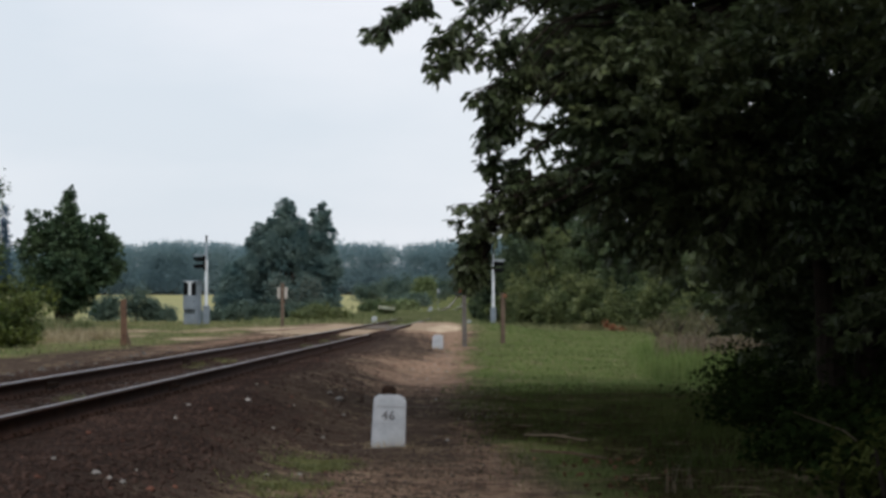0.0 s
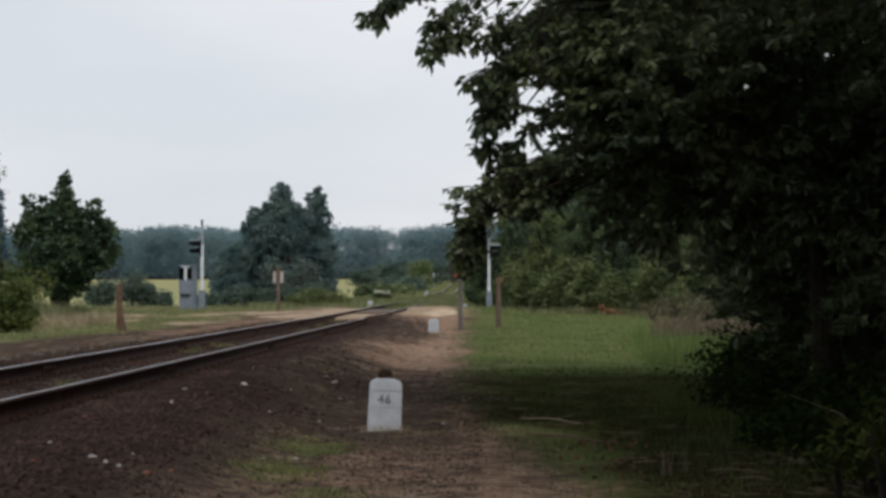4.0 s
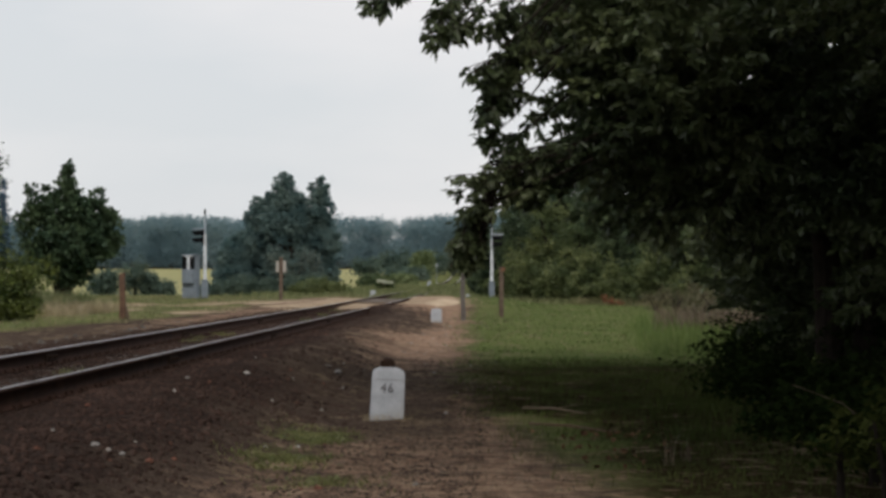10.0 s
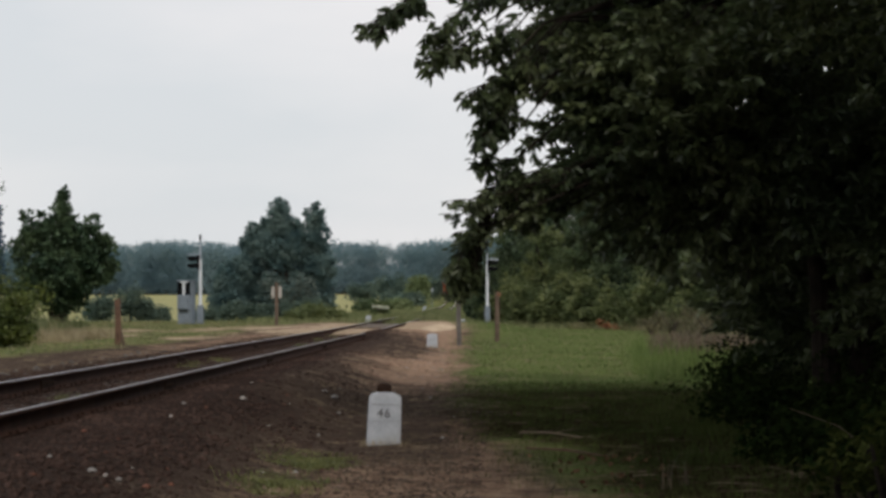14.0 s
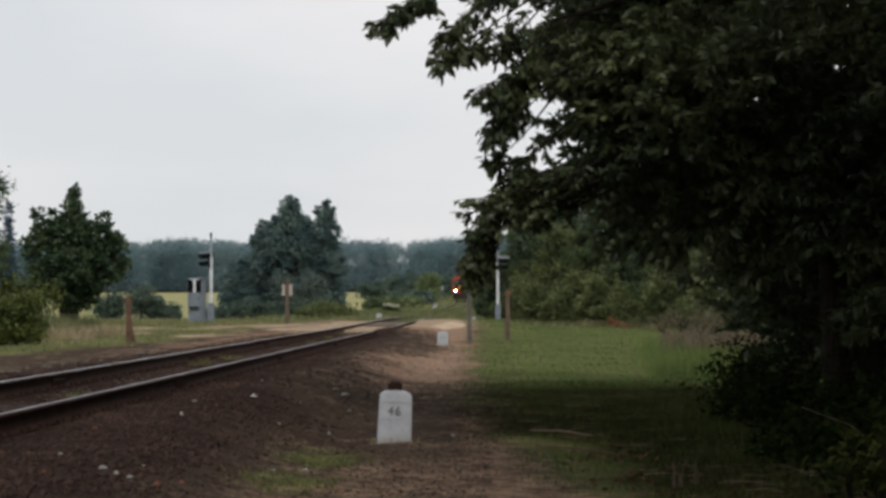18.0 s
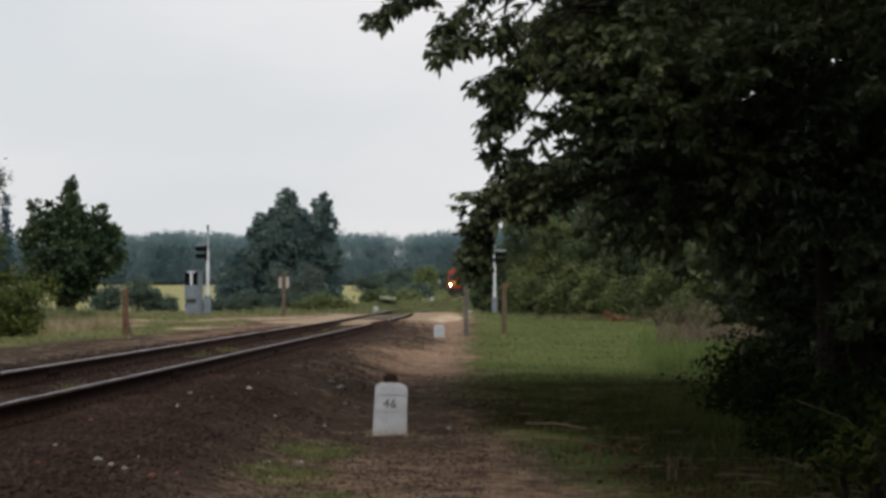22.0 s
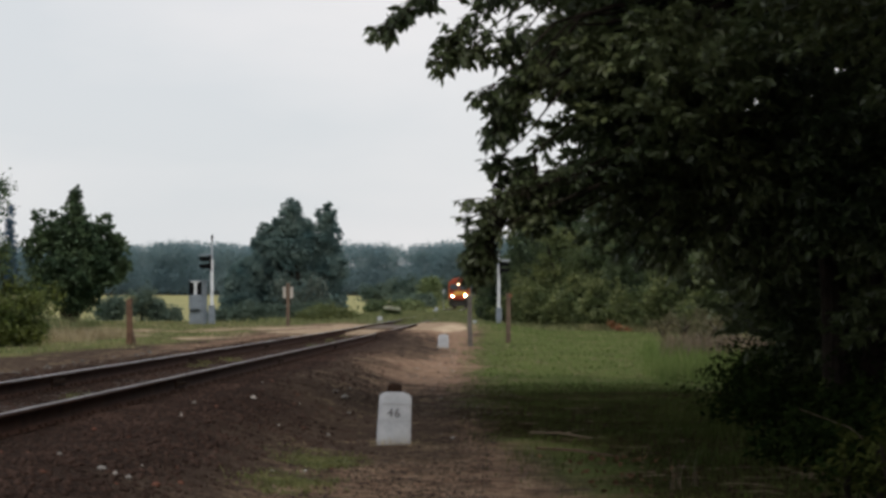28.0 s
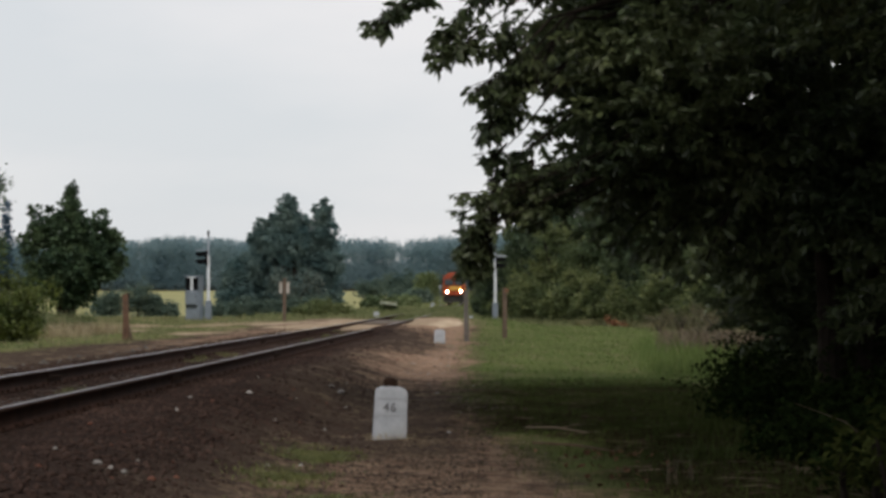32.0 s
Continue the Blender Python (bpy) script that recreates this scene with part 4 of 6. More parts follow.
def far_marker(x, y, w, h, lean, name, label, category):
    z = float(ground_z(x, y))
    t = thing(name, x, y, z, label, category)
    bm = bmesh.new()
    box(bm, 0, 0, h / 2 - 0.1, w, 0.14, h + 0.2, 0.03, pose(0, 0, 0, 0, lean, 0))
    part("slab", bm, M_LIGHT_STEEL, t)
    return t


far_marker(-2.75, 170.0, 0.24, 0.6, 26, "leaning_marker", "leaning white marker slab in grass beside the track", "marker")
t = thing("distant_post", -2.35, 205.0, float(ground_z(-2.35, 205.0)), "slim pale signal post beside the distant track", "signal post")
part("mast", rod(bmesh.new(), (0, 0, -0.2), (0, 0, 2.2), 0.022, 0.02, 8), M_GREY_STEEL, t)
part("head", box(bmesh.new(), 0, 0, 2.0, 0.15, 0.08, 0.4, 0.03), M_LIGHT_STEEL, t, "pale plate")


# ---- the diesel locomotive ----
M_LOCO_RED = shade("red_orange_loco_paint", (0.22, 0.040, 0.018), (0.30, 0.060, 0.026), 3, 0.6, 0.05, dirt=(0.20, 0.05, 0.03), spec=0.15)
M_LOCO_YELLOW = shade("yellow_loco_paint", (0.46, 0.25, 0.045), (0.54, 0.30, 0.06), 3, 0.45, 0.05, dirt=(0.42, 0.22, 0.06))
M_LOCO_GREY = shade("sooty_roof_grey", (0.06, 0.06, 0.062), (0.12, 0.118, 0.115), 3, 0.8, 0.1)
M_LOCO_UNDER = shade("sooty_running_gear", (0.014, 0.013, 0.012), (0.035, 0.032, 0.03), 6, 0.8, 0.2)
M_LOCO_GLASS = shade("dark_cab_glass", (0.012, 0.015, 0.017), (0.02, 0.024, 0.027), 5, 0.08, 0.0, spec=0.6)
M_HEADLAMP = glow("lit_headlamp", (1.0, 0.70, 0.40), 600.0)
M_HEADLAMP_DIM = glow("lit_top_headlamp", (1.0, 0.70, 0.42), 14.0)
WHEEL_R = 0.5


def locomotive():
    t = thing("diesel_locomotive", 0, 300, RAIL_Z, "red and yellow diesel locomotive with three lit headlamps", "locomotive")
    # its nose looks along -y
    L = 14.6
    sect = [(-1.27, 1.02), (1.27, 1.02), (1.31, 1.25), (1.31, 2.8), (1.22, 3.2), (0.92, 3.52), (0.46, 3.72), (-0.46, 3.72), (-0.92, 3.52), (-1.22, 3.2), (-1.31, 2.8), (-1.31, 1.25)]
    bm = prism(bmesh.new(), sect, 0.35, L)
    for v in bm.verts:
        if v.co.y < 1 and v.co.z > 2.2:
            v.co.y += (v.co.z - 2.2) * 0.22
    part("body", bm, M_LOCO_RED, t)
    bm = prism(bmesh.new(), [(-0.95, 3.53), (0.95, 3.53), (0.48, 3.77), (-0.48, 3.77)], 0.95, L - 0.6)
    part("roof", bm, M_LOCO_GREY, t, "sooty grey roof")
    bm = box(bmesh.new(), 0, 0.30, 1.30, 2.56, 0.16, 0.52, 0.05)
    part("nose_skirt", bm, M_LOCO_RED, t)
    bm = box(bmesh.new(), 0.1, 0.31, 1.84, 1.4, 0.14, 0.46, 0.04)
    part("yellow_band", bm, M_LOCO_YELLOW, t, "yellow panel on the nose between the lamps")
    for s in (-1, 1):
        bm = box(bmesh.new(), 0, 0, 0, 1.02, 0.05, 0.72, 0.05)
        w = part("windscreen", bm, M_LOCO_GLASS, t, "dark windscreen pane")
        w.matrix_basis = pose(s * 0.60, 0.42, 2.58, -12.4, 0, 0)
        bm = rod(bmesh.new(), (s * 0.25, 0.33, 2.25), (s * 0.55, 0.42, 2.75), 0.015, seg=5)
        part("wiper", bm, M_LOCO_UNDER, t)
        bm = rod(bmesh.new(), (s * 0.83, 0.20, 1.50), (s * 0.83, 0.30, 1.50), 0.16, seg=20)
        h = part("headlamp", bm, M_LOCO_UNDER, t, "round headlamp housing")
        bm = rod(bmesh.new(), (s * 0.83, 0.17, 1.50), (s * 0.83, 0.20, 1.50), 0.072, seg=20)
        part("lens", bm, M_HEADLAMP, h, "bright lit lens")
        bm = rod(bmesh.new(), (s * 0.875, -0.32, 1.05), (s * 0.875, 0.3, 1.05), 0.09, seg=12)
        rod(bm, (s * 0.875, -0.37, 1.05), (s * 0.875, -0.32, 1.05), 0.22, 0.24, 20)
        part("buffer", bm, M_LOCO_UNDER, t, "black round buffer")
        bm = box(bmesh.new(), s * 1.18, 0.22, 1.9, 0.03, 0.03, 0.9, 0.008)
        part("handrail", bm, M_LOCO_YELLOW, t)
        for k in range(5):
            bm = box(bmesh.new(), s * 1.315, 2.6 + k * 2.3, 2.65, 0.03, 1.3, 0.7, 0.01)
            part("side_window", bm, M_LOCO_GLASS, t)
        bm = box(bmesh.new(), s * 1.32, 7.5, 1.75, 0.03, 13.4, 0.3, 0.01)
        part("side_stripe", bm, M_LOCO_YELLOW, t, "yellow side stripe")
    bm = box(bmesh.new(), 0.0, 0.46, 2.98, 0.62, 0.3, 0.36, 0.08)
    top = part("top_headlamp", bm, M_LOCO_RED, t, "headlamp box above the windows")
    bm = rod(bmesh.new(), (0.0, 0.27, 2.98), (0.0, 0.31, 2.98), 0.11, seg=20)
    part("lens", bm, M_HEADLAMP_DIM, top, "bright lit lens")
    bm = box(bmesh.new(), 0, 0.12, 0.52, 2.5, 0.3, 0.62, 0.06)
    part("plough", bm, M_LOCO_UNDER, t, "black rail guard")
    bm = bmesh.new()
    rod(bm, (0, -0.15, 1.03), (0, 0.3, 1.03), 0.05, seg=8)
    rod(bm, (0, -0.15, 1.03), (0, -0.18, 0.68), 0.04, seg=8)
    part("coupling", bm, M_LOCO_UNDER, t)
    bm = rod(bmesh.new(), (0.0, 6.8, 3.7), (0.0, 6.8, 4.0), 0.24, seg=12)
    part("exhaust", bm, M_LOCO_GREY, t)
    bm = box(bmesh.new(), 0, 7.4, 0.65, 2.3, 4.2, 0.7, 0.1)
    part("fuel_tank", bm, M_LOCO_UNDER, t)
    wheels = []
    for by in (3.0, 11.8):
        bm = bmesh.new()
        for s in (-1, 1):
            box(bm, s * 1.02, by, 0.62, 0.14, 3.5, 0.34, 0.04)
        box(bm, 0, by, 0.66, 2.0, 0.4, 0.3, 0.04)
        part("bogie_frame", bm, M_LOCO_UNDER, t)
        for dy in (-1.15, 1.15):
            w = part("wheelset", rod(bmesh.new(), (-0.7, 0, 0), (0.7, 0, 0), 0.09, seg=12), M_LOCO_UNDER, t)
            w.matrix_basis = pose(0, by + dy, WHEEL_R)
            for s in (-1, 1):
                bm = bmesh.new()
                rod(bm, (s * 0.69, 0, 0), (s * 0.82, 0, 0), WHEEL_R, seg=28)
                rod(bm, (s * 0.66, 0, 0), (s * 0.69, 0, 0), WHEEL_R + 0.028, seg=28)
                for k in range(6):
                    a = k * math.pi / 3
                    box(bm, s * 0.825, 0.25 * math.cos(a), 0.25 * math.sin(a), 0.02, 0.1, 0.1, 0.01)
                part("wheel", bm, M_LOCO_UNDER, w)
            wheels.append((w, by + dy))
    return t, wheels


loco, loco_wheels = locomotive()


# ---- trees and shrubs ----
def bush(name, x, y, blobs, material, label, category, leaf=(0.10, 0.05), clusters=120, per=16, spread_by=0.14, stems=3, group="", seed=1, shell=0.5, z=None, droop=0.2, lump=0.0):
    """A shrub or small tree: stems that fork towards lumpy masses of leaves. Blobs are (x, y, z, rx, ry, rz) from its foot."""
    rng = np.random.default_rng(seed)
    rnd = random.Random(seed)
    z = float(ground_z(x, y)) if z is None else z
    t = thing(name, x, y, z, label, category, group)
    top = max(b[2] for b in blobs)
    for k in range(stems):
        bm = bmesh.new()
        b = blobs[k % len(blobs)]
        ex, ey, ez = b[0] + rnd.uniform(-0.3, 0.3) * b[3], b[1] + rnd.uniform(-0.3, 0.3) * b[4], b[2] + 0.3 * b[5]
        r = 0.018 * top + 0.012
        bx = rnd.uniform(-0.06, 0.06) * top
        limb(bm, [(bx, 0, -0.1), (bx * 1.2 + ex * 0.2, ey * 0.2, ez * 0.35), (ex * 0.6, ey * 0.6, ez * 0.7), (ex, ey, ez)], [r * 1.5, r * 1.1, r * 0.7, r * 0.25], 6)
        part("trunk" if top > 1.8 else "stem", bm, M_BARK, t)
    total = sum(b[3] * b[4] + b[3] * b[5] for b in blobs)
    pts = []
    for b in blobs:
        n = max(6, int(clusters * (b[3] * b[4] + b[3] * b[5]) / total))
        pts.append(in_blob(n, b[:3], b[3:], rng, shell, 0.22))
    if lump:       # leaves gathered in knobbly heads
        got = [plates(max(8, int(clusters * (b[3] * b[4] + b[3] * b[5]) / total)), b[:3], b[3:], rng, 0.8, lump, 6) for b in blobs]
        p, ax = tassels(np.concatenate([g[0] for g in got]), np.concatenate([g[1] for g in got]), per * 3 // 5, spread_by, leaf[0], rng, 0.1, 0.9)
        core = sprays(np.concatenate(pts), per * 2 // 5, spread_by, rng)
        core = core * np.array([0.86, 0.86, 0.94])
        way = rng.normal(size=core.shape)
        p, ax = np.concatenate([p, core]), np.concatenate([ax, way / np.linalg.norm(way, axis=1, keepdims=True)])
        keep = p[:, 2] > 0.02
        from_arrays("crown" if top > 1.0 else "foliage", *leaf_mesh(p[keep], *leaf, droop, rng, ax[keep], 0.5), material, t)
        return t
    p = sprays(np.concatenate(pts), per, spread_by, rng)
    p = p[p[:, 2] > 0.02]
    from_arrays("crown" if top > 1.0 else "foliage", *leaf_mesh(p, *leaf, droop, rng, None, 0.45), material, t)
    return t


def grass_patch(name, xyz, height, width, material, label, lean=0.35, seed=3):
    rng = np.random.default_rng(seed)
    ob = from_arrays(name, *blades(xyz, height, width, lean, rng), material)
    return tagged(ob, label, "grass", kind="stuff")


# the big broadleaf tree whose low boughs hang over the view
TREE = (3.7, 20.6)
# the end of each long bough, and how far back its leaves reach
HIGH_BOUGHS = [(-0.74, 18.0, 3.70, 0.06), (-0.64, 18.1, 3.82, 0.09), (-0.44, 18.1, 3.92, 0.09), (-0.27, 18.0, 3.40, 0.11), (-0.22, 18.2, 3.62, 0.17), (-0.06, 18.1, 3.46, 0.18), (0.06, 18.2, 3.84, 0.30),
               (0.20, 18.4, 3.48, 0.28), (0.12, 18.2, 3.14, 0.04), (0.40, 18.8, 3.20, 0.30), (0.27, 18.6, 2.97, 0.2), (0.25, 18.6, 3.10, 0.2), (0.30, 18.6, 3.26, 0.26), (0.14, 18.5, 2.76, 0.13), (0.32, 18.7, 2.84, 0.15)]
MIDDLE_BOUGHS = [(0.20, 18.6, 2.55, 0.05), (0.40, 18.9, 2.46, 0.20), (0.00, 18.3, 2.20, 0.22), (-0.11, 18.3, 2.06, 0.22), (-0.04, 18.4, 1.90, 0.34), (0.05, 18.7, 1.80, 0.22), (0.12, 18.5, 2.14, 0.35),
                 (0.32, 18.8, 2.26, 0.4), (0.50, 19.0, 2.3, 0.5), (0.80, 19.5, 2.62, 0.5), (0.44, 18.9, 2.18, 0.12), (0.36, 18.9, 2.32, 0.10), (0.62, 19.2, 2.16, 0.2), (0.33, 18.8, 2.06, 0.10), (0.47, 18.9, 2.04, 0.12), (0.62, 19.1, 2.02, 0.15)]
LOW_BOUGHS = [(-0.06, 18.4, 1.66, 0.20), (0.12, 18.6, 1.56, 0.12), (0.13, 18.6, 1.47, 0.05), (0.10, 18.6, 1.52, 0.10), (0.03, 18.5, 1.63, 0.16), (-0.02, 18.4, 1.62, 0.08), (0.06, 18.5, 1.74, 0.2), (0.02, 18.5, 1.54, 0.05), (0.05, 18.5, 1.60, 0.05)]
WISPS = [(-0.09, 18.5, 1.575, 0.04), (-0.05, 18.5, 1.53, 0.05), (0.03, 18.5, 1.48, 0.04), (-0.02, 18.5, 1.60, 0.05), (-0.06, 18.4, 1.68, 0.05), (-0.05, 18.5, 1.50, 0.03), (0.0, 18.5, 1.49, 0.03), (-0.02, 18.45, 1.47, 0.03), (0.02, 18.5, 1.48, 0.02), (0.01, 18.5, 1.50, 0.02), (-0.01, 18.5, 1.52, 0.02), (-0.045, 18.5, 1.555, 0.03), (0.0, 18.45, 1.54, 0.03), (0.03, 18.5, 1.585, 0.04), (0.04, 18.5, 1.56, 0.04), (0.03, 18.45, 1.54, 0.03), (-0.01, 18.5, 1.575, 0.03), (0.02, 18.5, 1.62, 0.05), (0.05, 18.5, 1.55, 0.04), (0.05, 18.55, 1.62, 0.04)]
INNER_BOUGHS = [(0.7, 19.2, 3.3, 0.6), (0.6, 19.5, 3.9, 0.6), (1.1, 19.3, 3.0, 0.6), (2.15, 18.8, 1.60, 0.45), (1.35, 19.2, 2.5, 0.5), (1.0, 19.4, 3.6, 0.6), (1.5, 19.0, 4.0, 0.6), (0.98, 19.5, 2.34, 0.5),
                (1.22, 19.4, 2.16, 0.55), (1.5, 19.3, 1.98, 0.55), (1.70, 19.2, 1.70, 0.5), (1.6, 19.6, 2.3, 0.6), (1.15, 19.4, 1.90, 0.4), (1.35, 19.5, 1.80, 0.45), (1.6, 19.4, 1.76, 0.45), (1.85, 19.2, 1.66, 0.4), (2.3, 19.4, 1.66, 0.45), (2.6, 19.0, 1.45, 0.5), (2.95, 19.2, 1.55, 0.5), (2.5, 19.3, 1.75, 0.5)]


def bough_root(end):
    """Where the leafy outer part of a bough springs from."""
    end = np.array(end)
    if end[2] < 1.9 and end[0] < 0.5:      # the sprays that hang from one low fork
        return np.array([0.62, 19.1, 2.55])
    if end[2] > 2.4 and end[0] < 0.6:      # boughs that bend down from the high crown
        return end + np.array([1.0, 0.6, 0.85])
    return np.array([TREE[0] - 0.6, TREE[1] - 0.6, 3.3 + 0.35 * (end[2] - 2.5)])


def bough_twigs(end, root, back, rng, n):
    """Twig ends along the outer part of a bough, and the way each one points."""
    end = np.array(end)
    u = 1 - rng.uniform(0, 1, (n, 1)) ** 1.1 * back
    sag = np.concatenate([0 * u, 0 * u, 0.5 * u * (1 - u)], 1)
    low = 0.7 if end[2] < 1.9 and end[0] < 0.5 else 1.0
    off = low * np.clip(rng.normal(size=(n, 3)), -1.6, 1.6) * np.array([0.10, 0.22, 0.085]) * (1.75 - u * 1.1)
    way = (end - root) / np.linalg.norm(end - root) * 0.6 + off * 4.0
    return root + (end - root) * u + sag + off, way / np.linalg.norm(way, axis=1, keepdims=True)


def big_tree():
    rng = np.random.default_rng(11)
    z = float(ground_z(*TREE))
    t = thing("broadleaf_tree", TREE[0], TREE[1], z, "large dark broadleaf tree with low hanging boughs beside the meadow", "tree")
    o = np.array([TREE[0], TREE[1], z])
    bm = bmesh.new()
    limb(bm, [(0, 0, -0.2), (-0.05, 0, 0.5), (-0.1, -0.05, 1.6), (-0.25, -0.2, 3.0), (-0.2, -0.1, 4.8), (0.1, 0, 6.6)], [0.19, 0.15, 0.13, 0.11, 0.08, 0.03], 12)
    limb(bm, [(0.24, 0.15, -0.2), (0.34, 0.2, 0.9), (0.5, 0.3, 2.2), (0.9, 0.5, 3.8), (1.3, 0.6, 5.6)], [0.15, 0.12, 0.10, 0.075, 0.02], 9)
    part("trunk", bm, M_BARK, t)
    swaying = []
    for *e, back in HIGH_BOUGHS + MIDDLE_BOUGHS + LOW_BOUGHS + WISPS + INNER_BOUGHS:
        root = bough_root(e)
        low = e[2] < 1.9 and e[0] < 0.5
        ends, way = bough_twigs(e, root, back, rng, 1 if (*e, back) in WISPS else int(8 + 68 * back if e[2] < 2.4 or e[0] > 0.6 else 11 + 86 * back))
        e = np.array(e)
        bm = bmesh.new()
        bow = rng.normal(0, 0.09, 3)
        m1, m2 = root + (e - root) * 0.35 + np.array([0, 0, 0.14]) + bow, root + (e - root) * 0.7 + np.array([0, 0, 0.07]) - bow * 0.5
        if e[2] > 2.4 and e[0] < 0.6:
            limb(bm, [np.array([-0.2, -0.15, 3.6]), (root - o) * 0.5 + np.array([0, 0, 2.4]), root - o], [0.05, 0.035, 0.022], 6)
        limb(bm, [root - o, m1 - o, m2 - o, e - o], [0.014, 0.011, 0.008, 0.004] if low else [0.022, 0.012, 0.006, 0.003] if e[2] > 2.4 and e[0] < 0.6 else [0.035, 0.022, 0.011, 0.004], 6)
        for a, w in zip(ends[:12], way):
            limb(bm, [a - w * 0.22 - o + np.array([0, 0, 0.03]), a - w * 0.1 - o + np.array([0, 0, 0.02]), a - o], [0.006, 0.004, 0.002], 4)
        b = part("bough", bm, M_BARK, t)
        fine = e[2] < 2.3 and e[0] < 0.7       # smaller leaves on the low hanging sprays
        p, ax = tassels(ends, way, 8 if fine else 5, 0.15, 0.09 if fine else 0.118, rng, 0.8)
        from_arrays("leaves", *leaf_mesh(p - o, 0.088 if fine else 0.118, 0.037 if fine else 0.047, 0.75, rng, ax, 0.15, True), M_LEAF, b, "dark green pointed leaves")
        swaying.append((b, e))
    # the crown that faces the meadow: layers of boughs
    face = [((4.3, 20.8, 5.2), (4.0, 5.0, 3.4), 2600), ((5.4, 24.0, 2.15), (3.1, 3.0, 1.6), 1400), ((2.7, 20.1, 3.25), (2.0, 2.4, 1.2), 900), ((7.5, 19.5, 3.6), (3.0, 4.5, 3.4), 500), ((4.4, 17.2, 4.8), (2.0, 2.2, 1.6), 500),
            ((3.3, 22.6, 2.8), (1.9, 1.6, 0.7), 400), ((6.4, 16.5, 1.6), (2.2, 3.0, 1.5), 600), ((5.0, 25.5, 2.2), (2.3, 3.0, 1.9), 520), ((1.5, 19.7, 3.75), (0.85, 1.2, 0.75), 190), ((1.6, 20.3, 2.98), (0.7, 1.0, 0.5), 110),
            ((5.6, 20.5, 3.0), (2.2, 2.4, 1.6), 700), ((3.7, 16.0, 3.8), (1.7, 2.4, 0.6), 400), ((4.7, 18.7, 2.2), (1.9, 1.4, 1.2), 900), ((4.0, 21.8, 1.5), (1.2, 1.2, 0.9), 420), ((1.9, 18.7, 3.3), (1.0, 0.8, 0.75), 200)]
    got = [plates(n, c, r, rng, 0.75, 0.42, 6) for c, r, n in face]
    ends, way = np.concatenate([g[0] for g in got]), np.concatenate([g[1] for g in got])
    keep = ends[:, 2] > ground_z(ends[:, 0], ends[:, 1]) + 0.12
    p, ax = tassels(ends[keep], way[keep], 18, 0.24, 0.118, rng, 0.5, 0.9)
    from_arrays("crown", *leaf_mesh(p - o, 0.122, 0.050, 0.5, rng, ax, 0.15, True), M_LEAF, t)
    # leaf masses above the view or hidden in the crown, added to shade what lies below
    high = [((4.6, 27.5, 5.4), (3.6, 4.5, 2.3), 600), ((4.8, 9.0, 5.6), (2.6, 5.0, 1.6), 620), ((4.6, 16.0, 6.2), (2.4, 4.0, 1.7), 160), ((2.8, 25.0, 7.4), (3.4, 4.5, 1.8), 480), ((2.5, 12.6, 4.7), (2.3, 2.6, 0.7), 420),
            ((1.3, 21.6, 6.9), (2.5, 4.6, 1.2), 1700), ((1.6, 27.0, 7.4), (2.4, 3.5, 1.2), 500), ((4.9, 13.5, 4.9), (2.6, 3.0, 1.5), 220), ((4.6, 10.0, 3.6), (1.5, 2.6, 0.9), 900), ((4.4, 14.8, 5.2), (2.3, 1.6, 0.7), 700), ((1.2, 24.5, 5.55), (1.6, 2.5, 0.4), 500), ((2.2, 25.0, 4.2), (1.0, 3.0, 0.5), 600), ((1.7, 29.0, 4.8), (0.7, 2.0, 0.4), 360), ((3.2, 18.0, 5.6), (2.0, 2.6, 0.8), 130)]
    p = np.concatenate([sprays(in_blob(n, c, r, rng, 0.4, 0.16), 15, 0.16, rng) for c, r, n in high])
    from_arrays("shade_canopy", *leaf_mesh(p - o, 0.21, 0.10, 0.5, rng), M_LEAF, t)
    return swaying


boughs = big_tree()

# more of the same wood behind it closes the side view; unseen trees by the camera are added to block light
for k, (x, y, h) in enumerate([(9.6, 25.0, 6.5), (8.2, 31.0, 6.0), (7.6, 38.0, 5.2), (10.5, 44.0, 6.0), (12.0, 17.0, 7.0), (8.0, 9.0, 7.5), (7.0, 2.0, 7.0), (7.5, -6.0, 7.5), (10.0, 13.0, 7.0), (6.5, -14.0, 7.0), (5.8, 9.5, 6.0), (5.6, 5.0, 6.5), (4.6, 0.5, 7.5), (4.4, -5.0, 8.0), (3.4, -11.0, 8.0)]):
    bush("woodland_tree", x, y, [(0, 0, h * 0.62, 2.6, 2.8, h * 0.36), (-0.6, -0.4, h * 0.3, 2.4, 2.4, h * 0.25), (0.8, 0.5, h * 0.85, 1.6, 1.6, h * 0.2)], M_LEAF,
         "leafy woodland tree behind a larger one, the unseen ones added to block light", "tree", (0.24, 0.12), 520, 13, 0.24, 2, "woodland edge", 30 + k)

